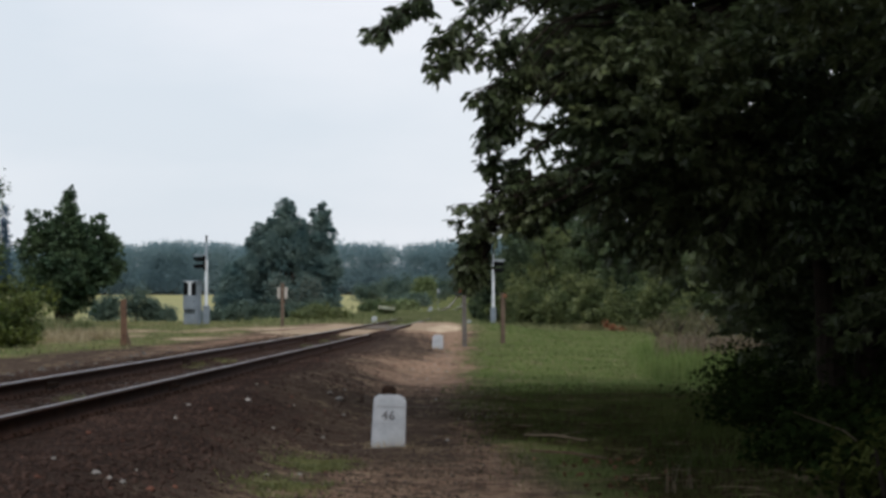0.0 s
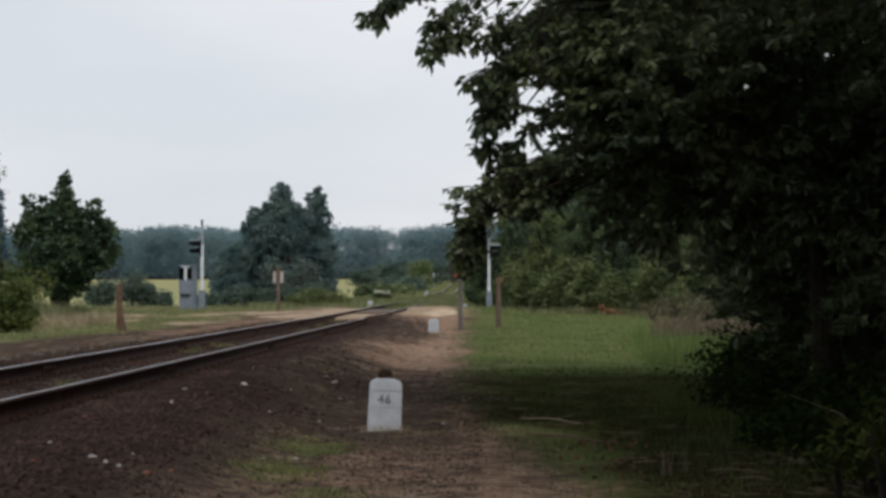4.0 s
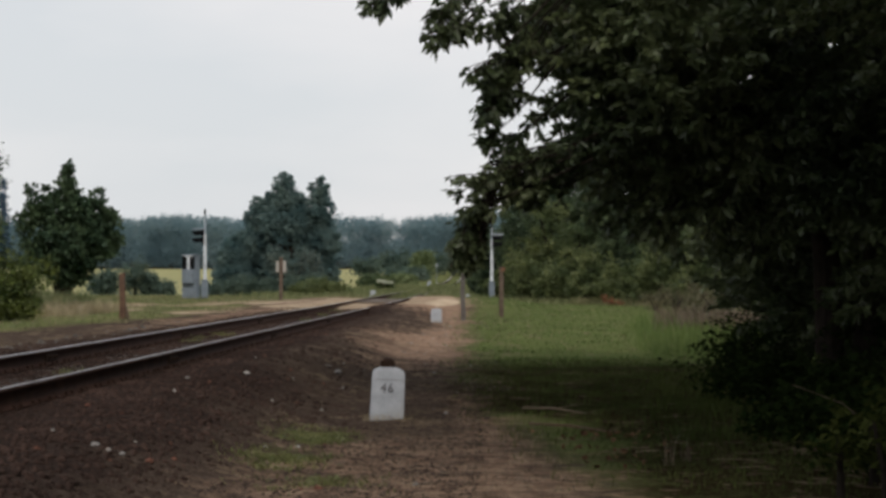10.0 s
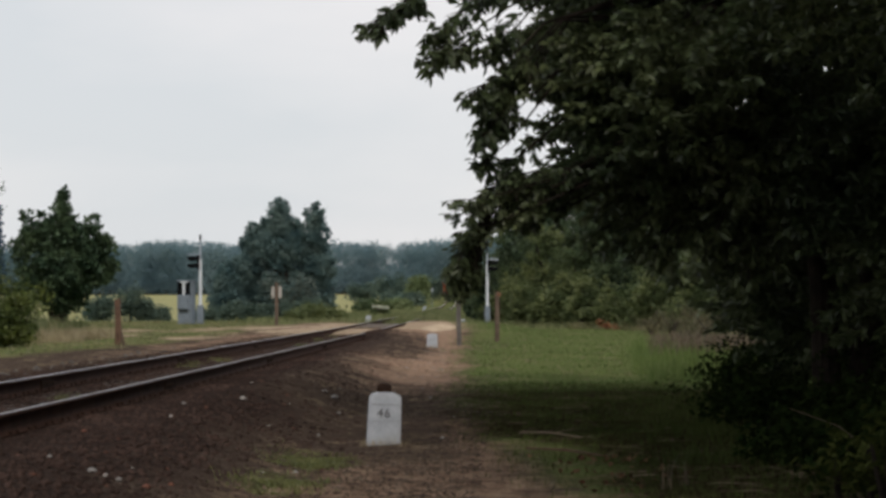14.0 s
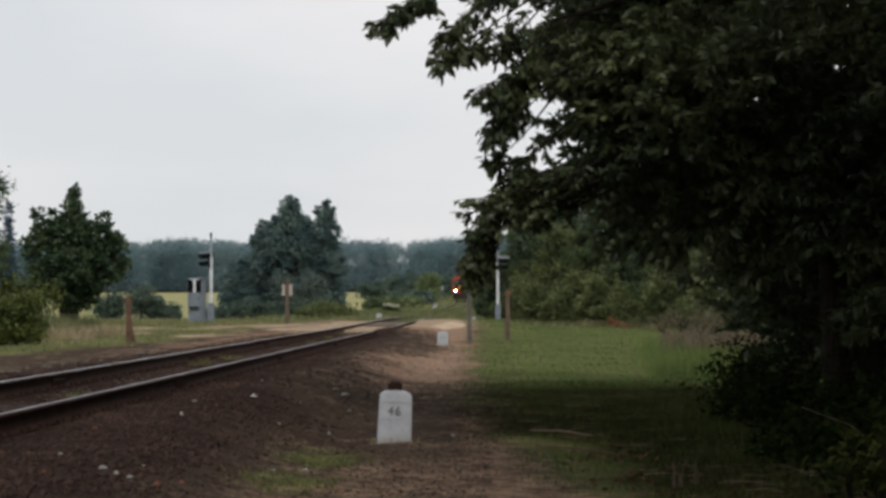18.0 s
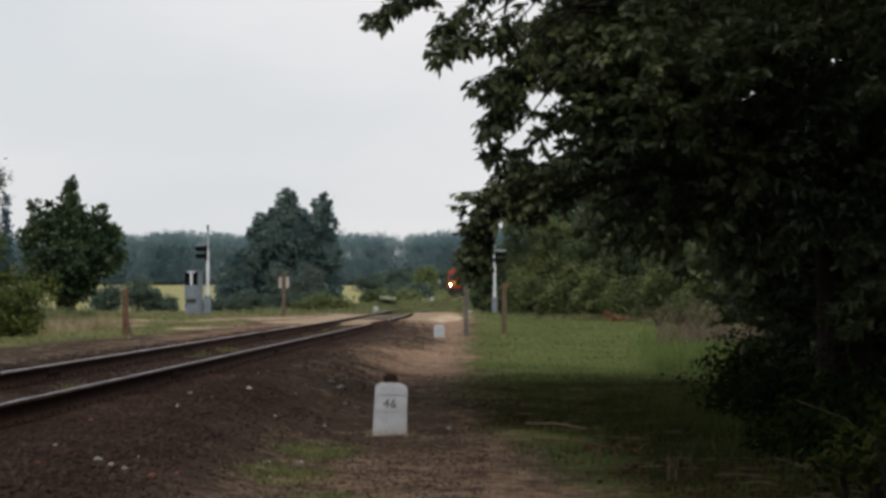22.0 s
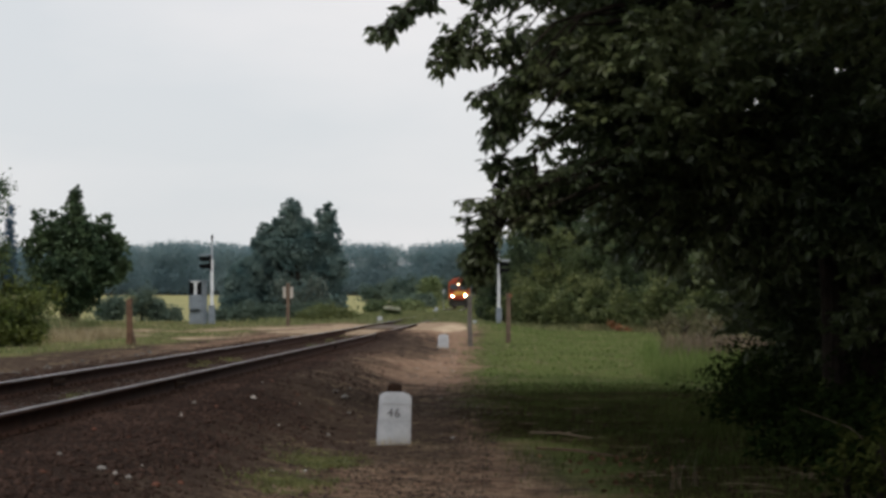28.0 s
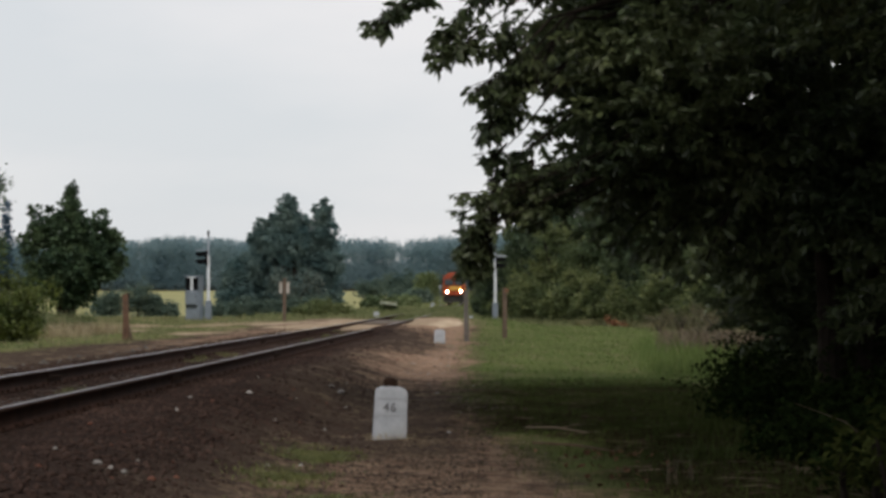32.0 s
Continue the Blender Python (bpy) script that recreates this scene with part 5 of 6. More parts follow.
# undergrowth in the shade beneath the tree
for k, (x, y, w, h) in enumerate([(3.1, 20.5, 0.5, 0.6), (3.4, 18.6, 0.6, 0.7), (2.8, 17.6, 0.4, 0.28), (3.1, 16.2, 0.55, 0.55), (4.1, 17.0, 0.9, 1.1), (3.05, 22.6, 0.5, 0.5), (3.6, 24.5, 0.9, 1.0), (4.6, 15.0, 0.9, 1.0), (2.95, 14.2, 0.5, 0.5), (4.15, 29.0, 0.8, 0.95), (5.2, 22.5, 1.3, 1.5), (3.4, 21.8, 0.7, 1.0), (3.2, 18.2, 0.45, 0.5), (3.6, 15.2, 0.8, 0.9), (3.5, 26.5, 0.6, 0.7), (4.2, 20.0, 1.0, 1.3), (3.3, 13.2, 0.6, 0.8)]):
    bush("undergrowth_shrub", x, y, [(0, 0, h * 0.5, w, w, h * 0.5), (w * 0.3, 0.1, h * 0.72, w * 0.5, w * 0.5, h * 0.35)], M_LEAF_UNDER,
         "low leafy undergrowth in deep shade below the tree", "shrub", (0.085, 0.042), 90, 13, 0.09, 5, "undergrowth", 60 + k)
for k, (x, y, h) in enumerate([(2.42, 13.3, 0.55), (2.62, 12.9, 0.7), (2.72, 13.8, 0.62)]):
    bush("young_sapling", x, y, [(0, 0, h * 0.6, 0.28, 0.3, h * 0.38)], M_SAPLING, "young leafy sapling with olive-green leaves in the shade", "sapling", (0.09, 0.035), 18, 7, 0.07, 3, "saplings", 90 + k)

t = thing("dead_branch", 2.35, 15.6, float(ground_z(2.35, 15.6)), "thin dry dead branch leaning out of the undergrowth", "branch")
part("stick", limb(bmesh.new(), [(0.82, 0.3, 0.0), (0.72, 0.1, 0.28), (0.50, 0.0, 0.44), (0.12, -0.05, 0.58)], [0.009, 0.007, 0.005, 0.003], 6), M_TWIG, t)
part("twig", limb(bmesh.new(), [(0.5, 0.0, 0.44), (0.59, -0.1, 0.34)], [0.004, 0.002], 5), M_TWIG, t)
t = thing("fallen_twig", 0.93, 20.7, float(ground_z(0.93, 20.7)), "dry fallen twig lying on shaded grass", "twig")
part("stick", limb(bmesh.new(), [(-0.30, 0.35, 0.05), (-0.02, 0.04, 0.07), (0.30, -0.30, 0.04)], [0.007, 0.011, 0.006], 5), M_TWIG, t)
part("twig", limb(bmesh.new(), [(0.05, -0.02, 0.07), (0.18, 0.02, 0.10), (0.24, 0.0, 0.09)], [0.005, 0.004, 0.002], 5), M_TWIG, t)

t = thing("fallen_stick", 1.0, 18.9, float(ground_z(1.0, 18.9)), "brown fallen stick lying on dead leaves", "stick")
part("stick", limb(bmesh.new(), [(-0.36, 0.5, 0.03), (0.0, 0.05, 0.04), (0.34, -0.45, 0.02)], [0.010, 0.013, 0.007], 5), M_WOOD_RED, t)

# the hedge beyond the meadow
HEDGE = [(2.1, 112, 3.2, 1.3), (3.3, 108, 5.4, 1.6), (4.6, 105, 5.6, 1.8), (6.0, 102, 4.4, 1.7), (7.6, 98, 4.2, 1.7), (9.2, 94, 4.6, 1.9), (11.0, 88, 4.8, 2.0), (12.6, 80, 5.0, 2.2), (5.5, 112, 6.0, 2.2), (8.5, 106, 6.4, 2.4), (1.9, 126, 3.4, 1.4), (3.4, 122, 5.0, 1.8), (13.5, 70, 5.5, 2.3), (2.4, 150, 4.5, 2.0), (4.6, 170, 5.5, 2.6), (6.5, 120, 8.5, 2.8), (10.0, 116, 8.5, 3.0), (13.0, 106, 8.5, 3.0), (16.0, 96, 8.0, 3.0), (4.4, 128, 7.0, 2.2), (7.4, 134, 11.0, 3.4), (11.5, 130, 11.0, 3.6), (15.5, 122, 11.0, 3.6)]
HEDGE += [(4.0, 138, 8.6, 1.7), (5.4, 141, 10.2, 2.2)]
rnd = random.Random(77)
for k, (x, y, h, w) in enumerate(HEDGE):
    # uneven heads of leaves, each standing out from the mass
    heads = [(0, 0, h * 0.55, w * 0.85, w * 0.8, h * 0.36), (-w * 0.25, -w * 0.4, h * 0.26, w * 0.9, w * 0.7, h * 0.27)]
    for j in range(9):
        u = rnd.uniform(0.15, 0.97)
        a = rnd.uniform(-2.9, 0.2)
        r = w * (1.05 - 0.5 * u) * rnd.uniform(0.75, 1.1)
        q = rnd.uniform(0.26, 0.46) * w
        heads.append((r * math.cos(a), r * math.sin(a), h * u, q, q, q * rnd.uniform(0.7, 1.1)))
    kind, tone = ((M_LEAF_HEDGE, "dense mid-green"), (M_LEAF_OLIVE, "loose olive-green"), (M_LEAF_DEEP, "dense deep-green"))[2 if y >= 110 or k % 3 == 1 else 1 if k % 4 == 2 else 0]
    bush("hedge_tree", x, y, heads, kind, tone + " hedge tree at the meadow's far edge", "tree", (0.2, 0.11), int(430 * max(1.0, h * w / 9)), 16, 0.15, 3, "hedge beyond the meadow", 120 + k, 0.3, lump=0.4)
for k, (x, y, w, h) in enumerate([(2.3, 101.5, 0.8, 1.5), (3.6, 99.5, 1.0, 2.3), (4.9, 97.5, 1.1, 2.0), (6.2, 95.5, 1.0, 2.7), (7.5, 92.5, 1.1, 2.2), (8.7, 89.5, 1.1, 2.8), (10.0, 85.0, 1.1, 2.3), (5.6, 98.5, 0.9, 3.2), (3.0, 102.0, 0.8, 2.9)]):
    bush("bramble_bush", x, y, [(0, 0, h * 0.40, w * 1.25, w * 0.9, h * 0.40), (-w * 0.8, -0.3, h * 0.28, w * 0.7, w * 0.6, h * 0.28), (w * 0.7, -0.1, h * 0.55, w * 0.8, w * 0.6, h * 0.26), (-w * 0.4, 0.2, h * 0.72, w * 0.6, w * 0.5, h * 0.2), (w * 0.2, -0.3, h * 0.22, w * 0.9, w * 0.6, h * 0.22)], M_BRAMBLE,
         "sprawling light green bramble bush below the hedge", "bush", (0.17, 0.1), 330, 15, 0.2, 4, "brambles below the hedge", 500 + k, 0.4, lump=0.5)
bush("withered_branch", 6.48, 89.5, [(0, 0, 0.18, 0.32, 0.2, 0.10), (-0.36, 0, 0.32, 0.15, 0.15, 0.10), (0.36, 0, 0.13, 0.24, 0.15, 0.07)], M_ORANGE_LEAF, "heap of withered orange-brown branches below the hedge", "branches", (0.12, 0.06), 26, 8, 0.07, 4, "", 171)

for k, (x, y, w, h) in enumerate([(7.1, 76.0, 0.8, 0.7), (8.0, 77.0, 1.0, 1.0), (9.2, 77.5, 1.1, 1.2), (10.4, 76.0, 1.1, 1.3), (8.8, 73.0, 0.7, 0.8), (6.3, 55.0, 0.55, 0.7)]):
    bush("withered_weeds", x, y, [(0, 0, h * 0.5, w, w, h * 0.42), (w * 0.4, 0, h * 0.8, w * 0.3, w * 0.3, h * 0.3), (-w * 0.5, 0, h * 0.72, w * 0.25, w * 0.3, h * 0.25)], M_DRY_WEED,
         "tangle of brown withered weeds at the meadow's edge", "weeds", (0.10, 0.03), 70, 12, 0.13, 6, "withered weeds", 400 + k)

# across the track: young tree, shrubs, tall tree at the edge
bush("young_maple", -15.35, 81.0, [(0.1, 0, 2.2, 1.75, 1.6, 1.3), (0.0, 0, 3.7, 1.2, 1.1, 0.7), (0.1, 0, 4.5, 0.42, 0.4, 0.4), (0.08, 0, 4.95, 0.17, 0.16, 0.35), (0.1, 0, 5.3, 0.08, 0.08, 0.3), (-0.85, 0, 4.2, 0.22, 0.2, 0.3), (1.25, 0, 3.95, 0.14, 0.16, 0.4), (-1.3, 0, 3.55, 0.55, 0.7, 0.7),
     (1.35, 0, 3.3, 0.6, 0.7, 0.6), (0.1, 0, 1.0, 0.8, 0.8, 0.55), (1.75, 0, 3.0, 0.4, 0.5, 0.4), (-1.75, 0, 2.9, 0.35, 0.5, 0.35), (-1.2, 0.2, 1.75, 0.8, 0.8, 0.7), (1.4, 0.2, 2.15, 0.65, 0.7, 0.65), (1.9, 0.2, 2.4, 0.4, 0.5, 0.4)], M_LEAF_MAPLE,
     "young dense dark-green maple tree beyond the track", "tree", (0.17, 0.12), 1500, 16, 0.14, 4, "", 201, 0.42, lump=0.34)
for k, (x, y, w, h) in enumerate([(-10.0, 46.5, 0.62, 1.2), (-10.5, 45.6, 0.7, 1.15), (-10.9, 44.0, 0.6, 1.1)]):
    bush("verge_shrub", x, y, [(0, 0, h * 0.44, w, w, h * 0.46), (w * 0.2, 0, h * 0.72, w * 0.6, w * 0.6, h * 0.3), (0, -0.1, h * 0.18, w * 0.95, w * 0.9, h * 0.22)], M_LEAF_SHRUB, "rounded yellow-green shrub in the verge across the track", "shrub", (0.10, 0.05), 330, 14, 0.10, 5, "verge shrubs", 210 + k)
bush("elder_tree", -17.9, 76.0, [(-0.5, 0, 4.6, 1.4, 1.5, 1.3), (-1.0, 0, 6.8, 1.0, 1.0, 1.1), (0.0, 0, 2.4, 1.2, 1.2, 1.2), (0.8, 0, 5.1, 0.5, 0.6, 0.5)], M_LEAF_MAPLE, "tall loose-crowned tree standing at the field's edge", "tree", (0.18, 0.10), 300, 13, 0.2, 3, "", 220)
bush("elder_shrub", -16.9, 76.5, [(0, 0, 1.1, 1.1, 1.0, 1.1), (-0.5, 0, 2.4, 0.8, 0.8, 0.9), (0.7, 0, 0.8, 0.9, 0.8, 0.8), (1.3, 0, 0.8, 0.7, 0.7, 0.9)], M_LEAF_SHRUB, "yellow-green shrub behind the verge", "shrub", (0.15, 0.08), 260, 13, 0.15, 4, "", 221)
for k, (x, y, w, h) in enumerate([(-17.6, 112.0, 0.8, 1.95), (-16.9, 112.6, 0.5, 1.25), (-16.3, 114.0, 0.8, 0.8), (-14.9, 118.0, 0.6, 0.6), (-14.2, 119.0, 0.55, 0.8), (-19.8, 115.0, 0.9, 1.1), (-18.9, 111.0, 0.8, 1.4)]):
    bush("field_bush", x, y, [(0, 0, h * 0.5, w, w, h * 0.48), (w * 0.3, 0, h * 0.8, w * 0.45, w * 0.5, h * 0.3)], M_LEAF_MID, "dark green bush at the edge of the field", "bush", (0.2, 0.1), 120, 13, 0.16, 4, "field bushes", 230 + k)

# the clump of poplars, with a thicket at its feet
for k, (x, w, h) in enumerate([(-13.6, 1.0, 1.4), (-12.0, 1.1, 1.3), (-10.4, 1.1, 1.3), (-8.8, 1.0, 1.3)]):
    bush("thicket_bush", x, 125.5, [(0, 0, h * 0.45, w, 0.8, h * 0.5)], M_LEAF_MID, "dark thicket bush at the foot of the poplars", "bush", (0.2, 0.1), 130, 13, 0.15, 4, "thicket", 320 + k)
POPLARS = [(-11.0, 130.0, [(0.0, 0, 6.5, 0.95, 1.0, 1.05), (0.05, -0.1, 7.35, 0.55, 0.6, 0.55), (-0.55, -0.3, 5.9, 0.75, 0.7, 0.8), (0.65, -0.3, 6.0, 0.65, 0.6, 0.85), (0.2, 0, 4.7, 1.35, 1.2, 1.2), (-0.9, -0.4, 4.7, 0.7, 0.7, 0.8), (0.9, -0.5, 4.9, 0.6, 0.6, 0.8), (0.2, 0, 1.9, 1.7, 1.5, 1.7)], 7.6),
           (-12.5, 131.0, [(0.1, 0, 5.65, 0.8, 0.8, 0.9), (-0.4, 0, 5.0, 0.75, 0.7, 0.8), (0.5, -0.4, 4.6, 0.7, 0.6, 0.8), (0.1, 0, 3.3, 1.3, 1.2, 1.5), (-0.7, -0.5, 3.5, 0.6, 0.6, 0.8), (0, 0, 1.6, 1.3, 1.2, 1.4)], 6.8),
           (-9.0, 131.0, [(0.1, 0, 6.4, 0.72, 0.8, 0.85), (0.35, -0.3, 6.95, 0.42, 0.4, 0.45), (0.4, 0, 5.2, 0.8, 0.8, 0.9), (-0.4, -0.4, 5.2, 0.75, 0.7, 0.9), (0.0, 0, 3.7, 1.25, 1.2, 1.5), (0.6, -0.3, 3.2, 0.9, 0.8, 1.0), (0.0, 0, 1.6, 1.4, 1.2, 1.4)], 7.2),
           (-13.85, 129.0, [(0, 0, 3.0, 0.95, 1.0, 1.1), (-0.3, 0, 1.5, 1.2, 1.2, 1.4), (0.6, 0, 3.5, 0.6, 0.6, 0.7), (-0.5, -0.5, 2.6, 0.5, 0.5, 0.7)], 4.4)]
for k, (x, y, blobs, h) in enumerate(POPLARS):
    bush("poplar_tree", x, y, blobs, M_LEAF_POPLAR, "haze-tinted grey-green poplar tree in a clump beyond the crossing", "tree", (0.17, 0.12), 1400, 20, 0.13, 3, "clump of poplars", 240 + k, 0.34, lump=0.26)
bush("silver_willow", -10.4, 127.0, [(0, 0, 1.3, 1.5, 0.8, 1.1), (1.2, 0, 1.9, 0.9, 0.7, 0.9), (-0.8, 0, 2.2, 0.8, 0.7, 0.8)], leafy("silvery_willow_leaves", (0.08, 0.105, 0.085), (0.13, 0.155, 0.13), 0.15, 0.5), "silvery grey-green willow bush before the poplars", "bush", (0.2, 0.08), 170, 13, 0.2, 4, "", 250)
for k, (x, y, w, h) in enumerate([(-6.5, 96.0, 0.75, 0.8), (-5.7, 97.0, 0.55, 0.6), (-7.0, 98.5, 0.6, 0.8), (-7.5, 97.0, 0.5, 0.5)]):
    bush("trackside_bush", x, y, [(0, 0, h * 0.5, w, w * 0.8, h * 0.48)], M_BRAMBLE, "low green bush beside the track past the crossing", "bush", (0.15, 0.075), 90, 12, 0.12, 4, "trackside bushes", 260 + k)
bush("flowering_elder", -4.8, 130.0, [(0, 0, 0.28, 0.55, 0.5, 0.26)], M_LEAF_HEDGE, "low bush below a cream flower head", "bush", (0.16, 0.08), 60, 12, 0.12, 4, "", 270)
bush("cream_umbel_plant", -4.8, 129.4, [(0, 0, 0.54, 0.4, 0.3, 0.04), (0.45, 0, 0.49, 0.28, 0.3, 0.03)], M_FLOWER, "flat cream flower heads on a tall weed", "flowers", (0.10, 0.09), 40, 8, 0.06, 4, "", 271)

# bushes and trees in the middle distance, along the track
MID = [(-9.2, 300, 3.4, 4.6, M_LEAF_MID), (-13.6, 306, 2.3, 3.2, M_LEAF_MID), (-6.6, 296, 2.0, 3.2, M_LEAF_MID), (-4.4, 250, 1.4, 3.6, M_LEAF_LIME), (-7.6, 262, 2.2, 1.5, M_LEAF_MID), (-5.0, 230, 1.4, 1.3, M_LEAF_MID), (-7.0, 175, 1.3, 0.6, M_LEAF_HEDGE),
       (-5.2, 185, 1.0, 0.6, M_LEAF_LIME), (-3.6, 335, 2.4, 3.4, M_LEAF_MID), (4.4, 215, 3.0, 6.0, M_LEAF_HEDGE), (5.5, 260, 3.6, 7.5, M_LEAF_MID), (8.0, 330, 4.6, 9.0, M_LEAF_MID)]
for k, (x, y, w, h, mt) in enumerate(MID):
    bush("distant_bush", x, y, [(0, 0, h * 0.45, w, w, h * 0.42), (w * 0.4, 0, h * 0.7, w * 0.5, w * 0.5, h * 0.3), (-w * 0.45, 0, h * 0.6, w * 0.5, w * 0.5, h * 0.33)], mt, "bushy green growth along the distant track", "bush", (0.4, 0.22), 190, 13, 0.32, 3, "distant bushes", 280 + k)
bush("dark_conifer", -88.0, 400.0, [(0, 0, 4, 1.6, 1.6, 3.5), (0, 0, 10, 1.3, 1.3, 4.5), (0, 0, 14.5, 0.9, 0.9, 3.2), (0.2, 0, 17.2, 0.4, 0.4, 1.4)], M_SPRUCE, "slender conifer far beyond the field, coloured blue for haze", "tree", (0.5, 0.25), 260, 14, 0.3, 1, "", 300)


def far_wood():
    """The wooded rise that closes the view."""
    rng = np.random.default_rng(33)
    pts = []
    for k in range(470):
        x = rng.uniform(-260, 170)
        y = rng.choice([690, 700, 712, 730]) + rng.uniform(-9, 9)
        h = rng.uniform(15.2, 16.4) + 0.9 * math.sin(x * 0.045) + 0.6 * math.sin(x * 0.13 + 1) + 0.85
        if x > -60:
            h += 1.5
        z = float(ground_z(x, y))
        r = rng.uniform(3.0, 5.2)
        r *= 1.25
        for cz, cr in ((0.76, 1.0), (0.42, 1.1), (0.18, 1.1)):
            pts.append(in_blob(330 if cz > 0.5 else 130, (x + rng.uniform(-1, 1), y, z + h * cz), (r * cr, r * cr, h * 0.24), rng, 0.45, 0.14))
    p = np.concatenate(pts)
    v, f = leaf_mesh(p[p[:, 2] > ground_z(p[:, 0], p[:, 1])], 0.72, 0.6, 0.1, rng, None, 0.3)
    deep = []
    for k in range(420):
        x, y = rng.uniform(-300, 200), rng.uniform(745, 900)
        z = float(ground_z(x, y))
        h = (12.5 + 1.2 * math.sin(x * 0.045)) * y / 712 - z * 0.6
        deep.append(in_blob(150, (x, y, z + h * 0.52), (5.5, 5.5, h * 0.46), rng, 0.5, 0.2))
    v2, f2 = leaf_mesh(np.concatenate(deep), 1.5, 1.2, 0.1, rng, None, 0.3)
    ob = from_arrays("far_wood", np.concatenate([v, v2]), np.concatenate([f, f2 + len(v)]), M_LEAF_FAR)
    tagged(ob, "long wood on the rise beyond the field, tinted blue-green for haze", "forest", kind="stuff")


far_wood()


# ---- grass ----
def build_grass():
    rng = np.random.default_rng(50)

    def strew(n, x0, x1, y0, y1, bias=1.0):
        y = y0 + (y1 - y0) * rng.uniform(0, 1, n) ** bias
        x = rng.uniform(x0, x1, n)
        return np.stack([x, y, ground_z(x, y) - 0.01], 1)

    def edge(p, soft=0.5):
        n1 = wave(p[:, 0], p[:, 1], 0.6, 3.0) * 0.5 + wave(p[:, 0], p[:, 1], 2.3, 5.0) * 0.35
        e = right_of(p[:, 1]) + 0.38 * n1
        return p[rng.uniform(e - soft * 0.5, e + soft) < p[:, 0]]

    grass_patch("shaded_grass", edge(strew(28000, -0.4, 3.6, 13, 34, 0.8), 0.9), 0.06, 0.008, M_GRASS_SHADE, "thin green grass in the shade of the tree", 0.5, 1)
    grass_patch("meadow_grass", edge(strew(42000, -0.4, 9.0, 32, 108, 1.2), 0.9), 0.055, 0.022, M_GRASS, "short green meadow grass beyond the tree", 0.9, 2)
    p = edge(strew(9000, -0.2, 8.5, 36, 106, 0.8), 0.9)
    p = p[wave(p[:, 0] * 0.6, p[:, 1] * 0.35, 0.9, 6.0) + rng.normal(0, 0.3, len(p)) > 0.35]
    grass_patch("meadow_stalks", p, 0.075, 0.014, M_GRASS_DRY, "pale dry stalks among the meadow grass", 0.7, 15)
    a = strew(700, 4.0, 7.8, 48, 62)
    a = a[a[:, 0] > 0.094 * a[:, 1]]
    c = np.repeat(a, 12, 0) + rng.normal(size=(len(a) * 12, 3)) * np.array([0.09, 0.09, 0])
    tall = 0.4 * step(4.6, 5.6, a[:, 0]).repeat(12) + 0.12
    keep = rng.uniform(0, 1, len(c)) < tall * 1.6
    grass_patch("tall_dry_grass", c[keep], 0.42, 0.016, M_STUBBLE, "tall bleached dry grass at the meadow's edge", 0.3, 3)
    x = rng.uniform(1.6, 11.0, 6500)
    y = 101.5 - (x - 2.0) * 1.95 - np.abs(rng.normal(0, 1.3, len(x)))
    p = np.stack([x, y, ground_z(x, y)], 1)
    p = p[wave(x, y, 1.1, 2.0) + rng.normal(0, 0.4, len(x)) > -0.2]
    grass_patch("hedge_foot_grass", p, 0.3, 0.03, M_GRASS_TUFT, "long unmown grass at the foot of the hedge", 0.4, 17)
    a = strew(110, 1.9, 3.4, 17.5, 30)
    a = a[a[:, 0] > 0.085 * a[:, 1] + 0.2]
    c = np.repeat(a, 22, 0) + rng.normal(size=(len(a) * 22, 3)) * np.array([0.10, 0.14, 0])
    grass_patch("tall_shade_grass", c, 0.15, 0.009, M_GRASS_SHADE, "tall grass at the edge of the undergrowth, coloured darker for shade", 0.4, 16)
    p = strew(6000, 3.2, 6.8, 34, 60)
    grass_patch("tall_green_grass", p[p[:, 0] > 0.084 * p[:, 1] + rng.normal(0, 0.15, len(p))], 0.3, 0.014, M_GRASS, "tall green grass at the edge of the shade", 0.3, 4)
    # verge across the track
    p = strew(26000, -22, -5.6, 30, 96)
    s = p[:, 0] - track_x(p[:, 1])
    road = ((p[:, 1] > 62) & (p[:, 1] < 86) & (s > -4.2 - 1.2 * wave(p[:, 0], p[:, 1], 0.6, 3.0))) | (sum(np.exp(-((p[:, 0] - a) / 0.8) ** 2 - ((p[:, 1] - b) / 3.5) ** 2) for a, b in ((-10.8, 67), (-8.4, 69), (-9.6, 59), (-7.3, 56), (-7.0, 73))) > 0.5)
    p = p[(s < -2.9 - 1.2 * (1 - step(36, 52, p[:, 1])) - rng.uniform(0, 1.4, len(p)) ** 1.5) & ~road]
    patch = wave(p[:, 0], p[:, 1], 0.45, 2.0) + rng.normal(0, 0.35, len(p))
    grass_patch("verge_grass", p[patch < 0.55], 0.085, 0.018, M_GRASS_TUFT, "rough green verge grass across the track", 0.5, 5)
    grass_patch("dry_verge_grass", p[patch >= 0.55][::2], 0.08, 0.018, M_GRASS_DRY, "dry straw-coloured verge grass", 0.5, 6)
    a = strew(110, -13.6, -11.6, 58, 66)
    c = np.repeat(a, 26, 0) + rng.normal(size=(2860, 3)) * np.array([0.1, 0.1, 0])
    grass_patch("tall_verge_grass", c, 0.5, 0.014, M_GRASS_TUFT, "tall seeding grass beside the young tree", 0.3, 7)
    a = strew(60, -10.5, -9.4, 50, 57)
    c = np.repeat(a, 24, 0) + rng.normal(size=(len(a) * 24, 3)) * np.array([0.12, 0.12, 0])
    grass_patch("seeding_verge_grass", c, 0.34, 0.011, M_GRASS_DRY, "tall pale seeding grass beside the shrub", 0.7, 14)
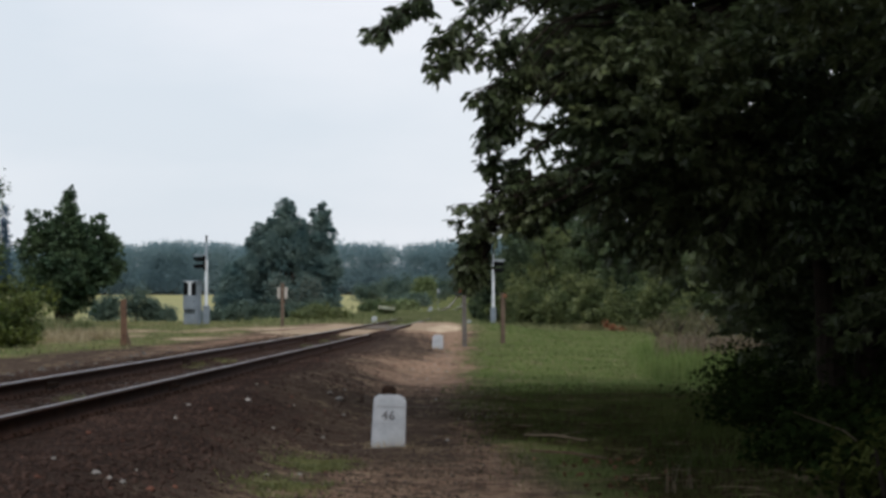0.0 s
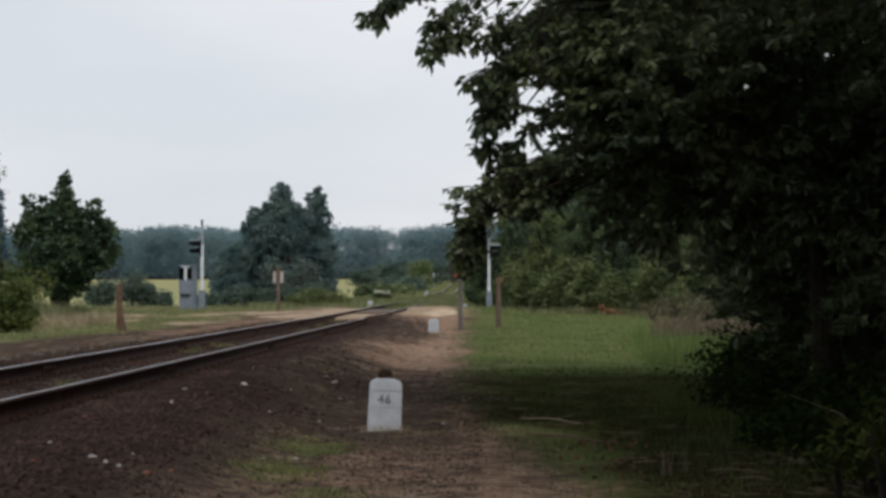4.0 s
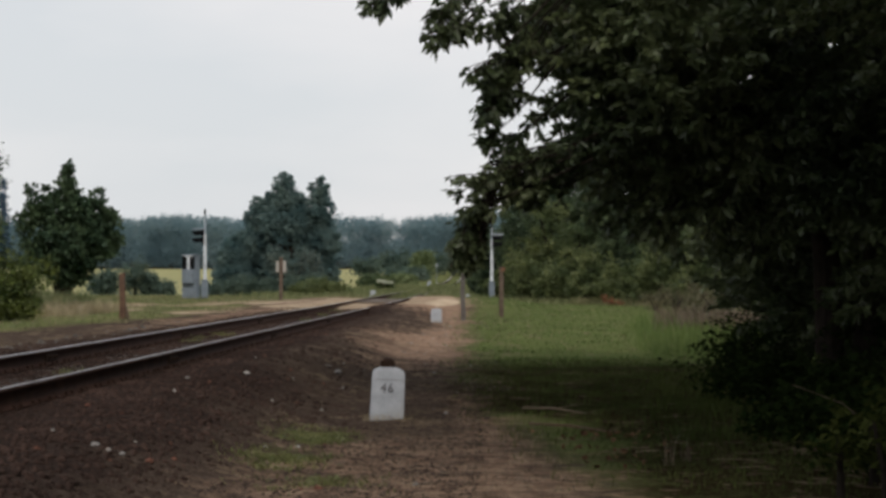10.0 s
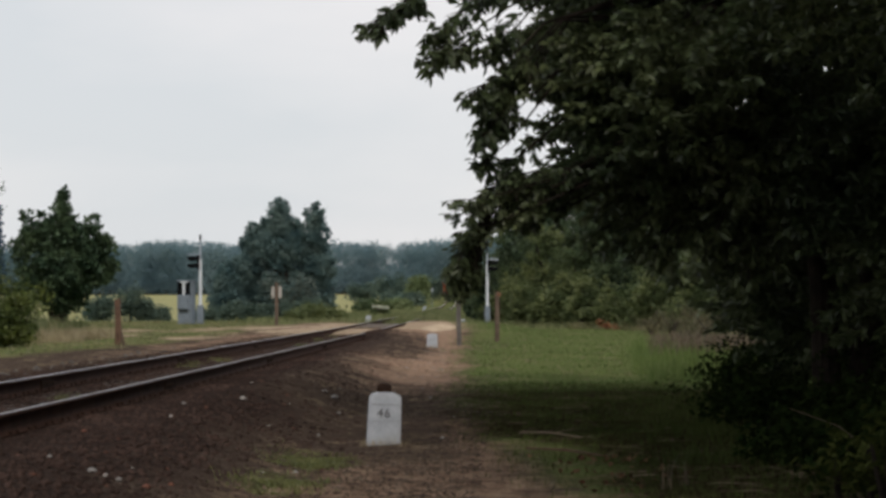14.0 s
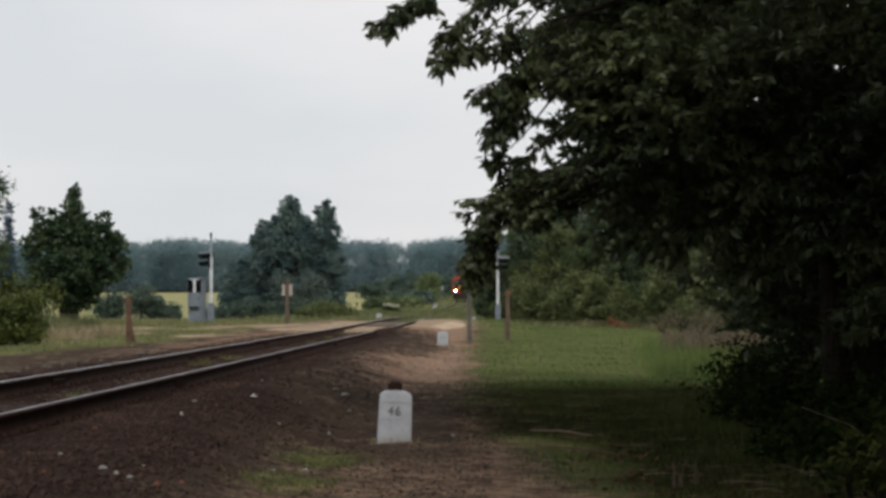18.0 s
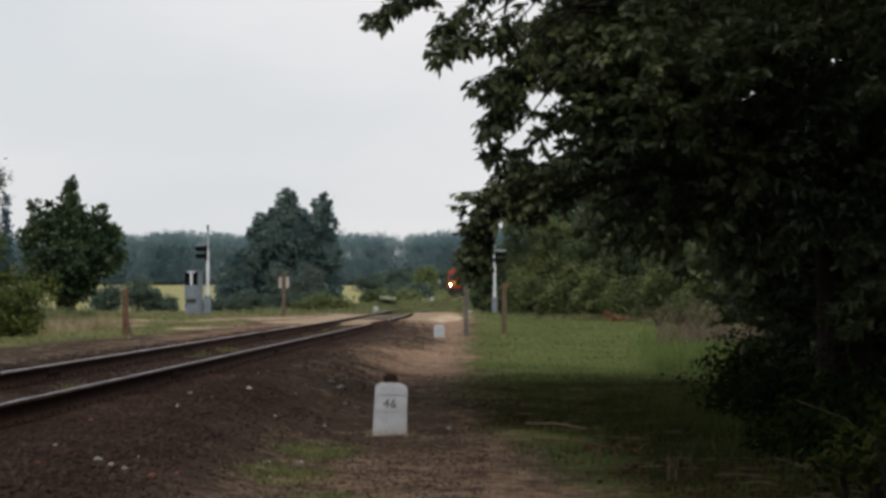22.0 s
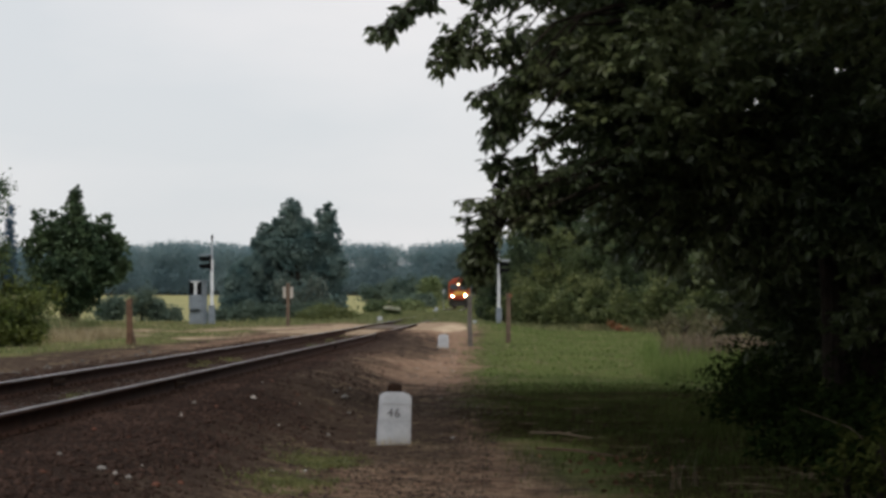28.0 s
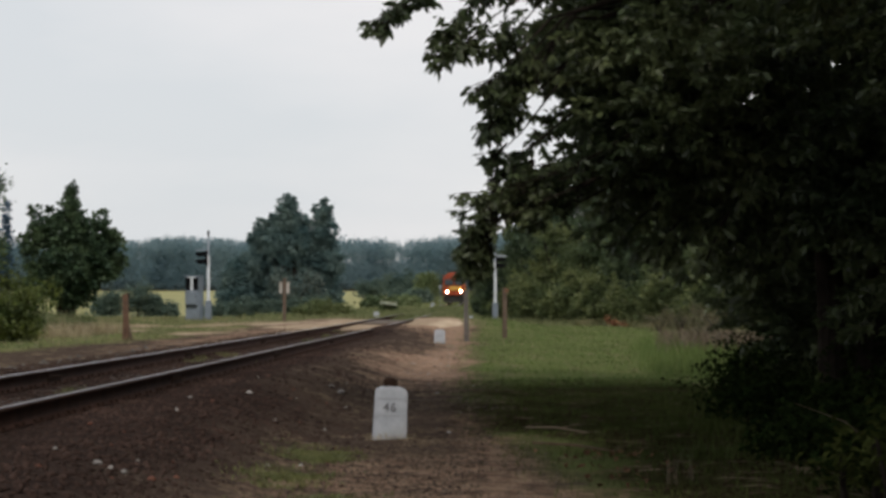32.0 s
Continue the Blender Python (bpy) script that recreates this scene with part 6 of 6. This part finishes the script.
    # beyond the crossing, along the track
    y = 86 + 230 * rng.uniform(0, 1, 26000) ** 1.4
    side = rng.choice([-1, 1], 26000)
    s = side * rng.choice([0.5, 1.0, 1.0, 1.0], 26000) * (0.95 + 6.5 * rng.uniform(0, 1, 26000) ** 1.5)
    x = track_x(y) + s
    p = np.stack([x, y, ground_z(x, y)], 1)
    p = p[(np.abs(np.abs(p[:, 0] - track_x(p[:, 1])) - 0.75) > 0.12) & (p[:, 1] > 90 + 6 * wave(p[:, 0], p[:, 1], 0.5, 1.0))]
    p = p[(p[:, 1] < 160 + rng.normal(0, 6, len(p))) | (np.abs(p[:, 0] - track_x(p[:, 1])) > 2.3)]
    grass_patch("trackside_grass", p, 0.22, 0.045, M_GRASS_FAR, "grass growing along the track past the crossing", 0.5, 8)
    y = 97 + 78 * rng.uniform(0, 1, 9000) ** 1.2
    x = track_x(y) + np.where(rng.uniform(0, 1, 9000) < 0.5, rng.uniform(0.82, 1.5, 9000), rng.uniform(-0.68, 0.5, 9000))
    p = np.stack([x, y, ground_z(x, y)], 1)
    p = p[rng.uniform(0, 1, 9000) < step(98, 107, p[:, 1])]
    grass_patch("grass_over_rails", p, 0.3, 0.03, M_GRASS_FAR, "long grass that hides the rails past the crossing", 0.4, 18)
    # sparse tufts on the bare ground and between the rails
    y = rng.uniform(22, 62, 14)
    x = track_x(y) + rng.uniform(-0.6, 0.6, 14)
    c = np.repeat(np.stack([x, y, 0 * y], 1), 60, 0) + rng.normal(size=(840, 3)) * np.array([0.10, 0.12, 0])
    c[:, 2] = ground_z(c[:, 0], c[:, 1])
    grass_patch("track_weeds", c, 0.075, 0.007, M_WEED, "weeds growing between the rails", 0.6, 9)
    a = np.concatenate([rng.normal(size=(4200, 2)) * (0.16, 0.40) + (-1.25, 17.9), rng.normal(size=(2400, 2)) * (0.17, 0.34) + (-1.32, 15.5), rng.normal(size=(900, 2)) * (0.2, 0.3) + (-0.95, 13.9)])
    p = np.stack([a[:, 0], a[:, 1], ground_z(a[:, 0], a[:, 1])], 1)
    p = p[wave(p[:, 0], p[:, 1], 5.0, 1.0) + rng.normal(0, 0.3, len(p)) > -0.25]
    grass_patch("sparse_weeds", p, 0.034, 0.008, M_WEED, "low green weeds on bare dark earth", 0.9, 12)
    y = rng.uniform(12, 20, 5000)
    x = rng.uniform(-0.9, 0.75, 5000)
    p = np.stack([x, y, ground_z(x, y)], 1)
    grass_patch("trodden_dry_grass", p, 0.022, 0.006, M_STUBBLE, "trodden dead grass on the bare path", 1.2, 10)
    y = 25 + 36 * rng.uniform(0, 1, 7000) ** 1.2
    x = track_x(y) + rng.uniform(2.5, 4.6, 7000)
    p = np.stack([x, y, ground_z(x, y)], 1)
    p = p[wave(p[:, 0], p[:, 1], 1.4, 4.0) + rng.normal(0, 0.3, len(p)) > 0.05]
    grass_patch("path_dry_grass", p, 0.035, 0.010, M_STUBBLE, "short dead grass along the sandy path", 1.0, 13)
    y = rng.uniform(14.8, 18.5, 60)
    x = rng.normal(1.2, 0.25, 60) + 0.02 * (y - 16)
    p = np.stack([x, y, ground_z(x, y) + 0.03], 1)
    ob = from_arrays("dead_leaves", *leaf_mesh(p, 0.075, 0.045, 0.0, rng), M_DEAD_LEAF)
    tagged(ob, "scattered brown dead leaves on the shaded ground", "leaves", kind="stuff")
    # pale seed heads standing in the shade
    a = np.array([[1.53, 15.3, 0.0], [1.71, 15.6, 0.0]])
    c = np.repeat(a, 16, 0) + rng.normal(size=(32, 3)) * np.array([0.022, 0.03, 0])
    grass_patch("pale_seed_grass", c, 0.22, 0.007, M_STUBBLE, "pale dry seed grass standing in the shade", 0.3, 11)


build_grass()


# ---- what moves ----
RUN = [(0.0, 404.0), (4.5, 378.0), (9.0, 349.0), (14.0, 320.0), (17.0, 307.0), (20.0, 295.0), (22.0, 287.0), (25.0, 265.0), (28.0, 256.5), (32.0, 246.0)]


def motions():
    ts = np.array([r[0] for r in RUN])
    ds = np.array([r[1] for r in RUN])
    coef = np.polyfit(ts, ds, 3)

    def along(t):
        return float(np.polyval(coef, t))

    def stand(t):
        y = along(t)
        turn = -math.degrees(math.atan2(float(track_x(y + 13) - track_x(y + 1)), 12.0))
        climb = math.degrees(math.atan2(float(rise(y + 13) - rise(y + 1)), 12.0))
        return pose(float(track_x(y)), y, RAIL_Z + float(rise(y)), climb, 0, turn)

    walk(loco, [(k * 0.5, stand(k * 0.5)) for k in range(65)])
    # the boughs stir in the light wind; the lowest ones shift to hide or bare the lamps in the camera's view
    for k, (b, e) in enumerate(boughs):
        low = 1.0 if e[2] < 1.76 and -0.25 < e[0] < 0.3 else 0.0
        rows = []
        for i in range(65):
            u = i * 0.5
            lamp_cover = float(step(9.0, 10.8, u) * (1 - step(15.5, 18.0, u)))
            dx = 0.009 * math.sin(u * 1.9 + k) + 0.006 * math.sin(u * 3.1 + k * 2.3) + low * (0.015 * float(step(15.0, 23.0, u)) - 0.03 * lamp_cover)
            dz = 0.012 * math.sin(u * 1.5 + k * 1.7) + 0.006 * math.sin(u * 2.9 + k) + low * (0.042 * float(1 - step(8.3, 9.8, u)) + 0.06 * float(step(22.0, 27.0, u)) - 0.05 * lamp_cover)
            rows.append((u, pose(dx, 0, dz)))
        walk(b, rows)
    for w, wy in loco_wheels:
        walk(w, [(k * 0.1, pose(0, wy, WHEEL_R, math.degrees((along(0) - along(k * 0.1)) / WHEEL_R), 0, 0)) for k in range(321)])


motions()
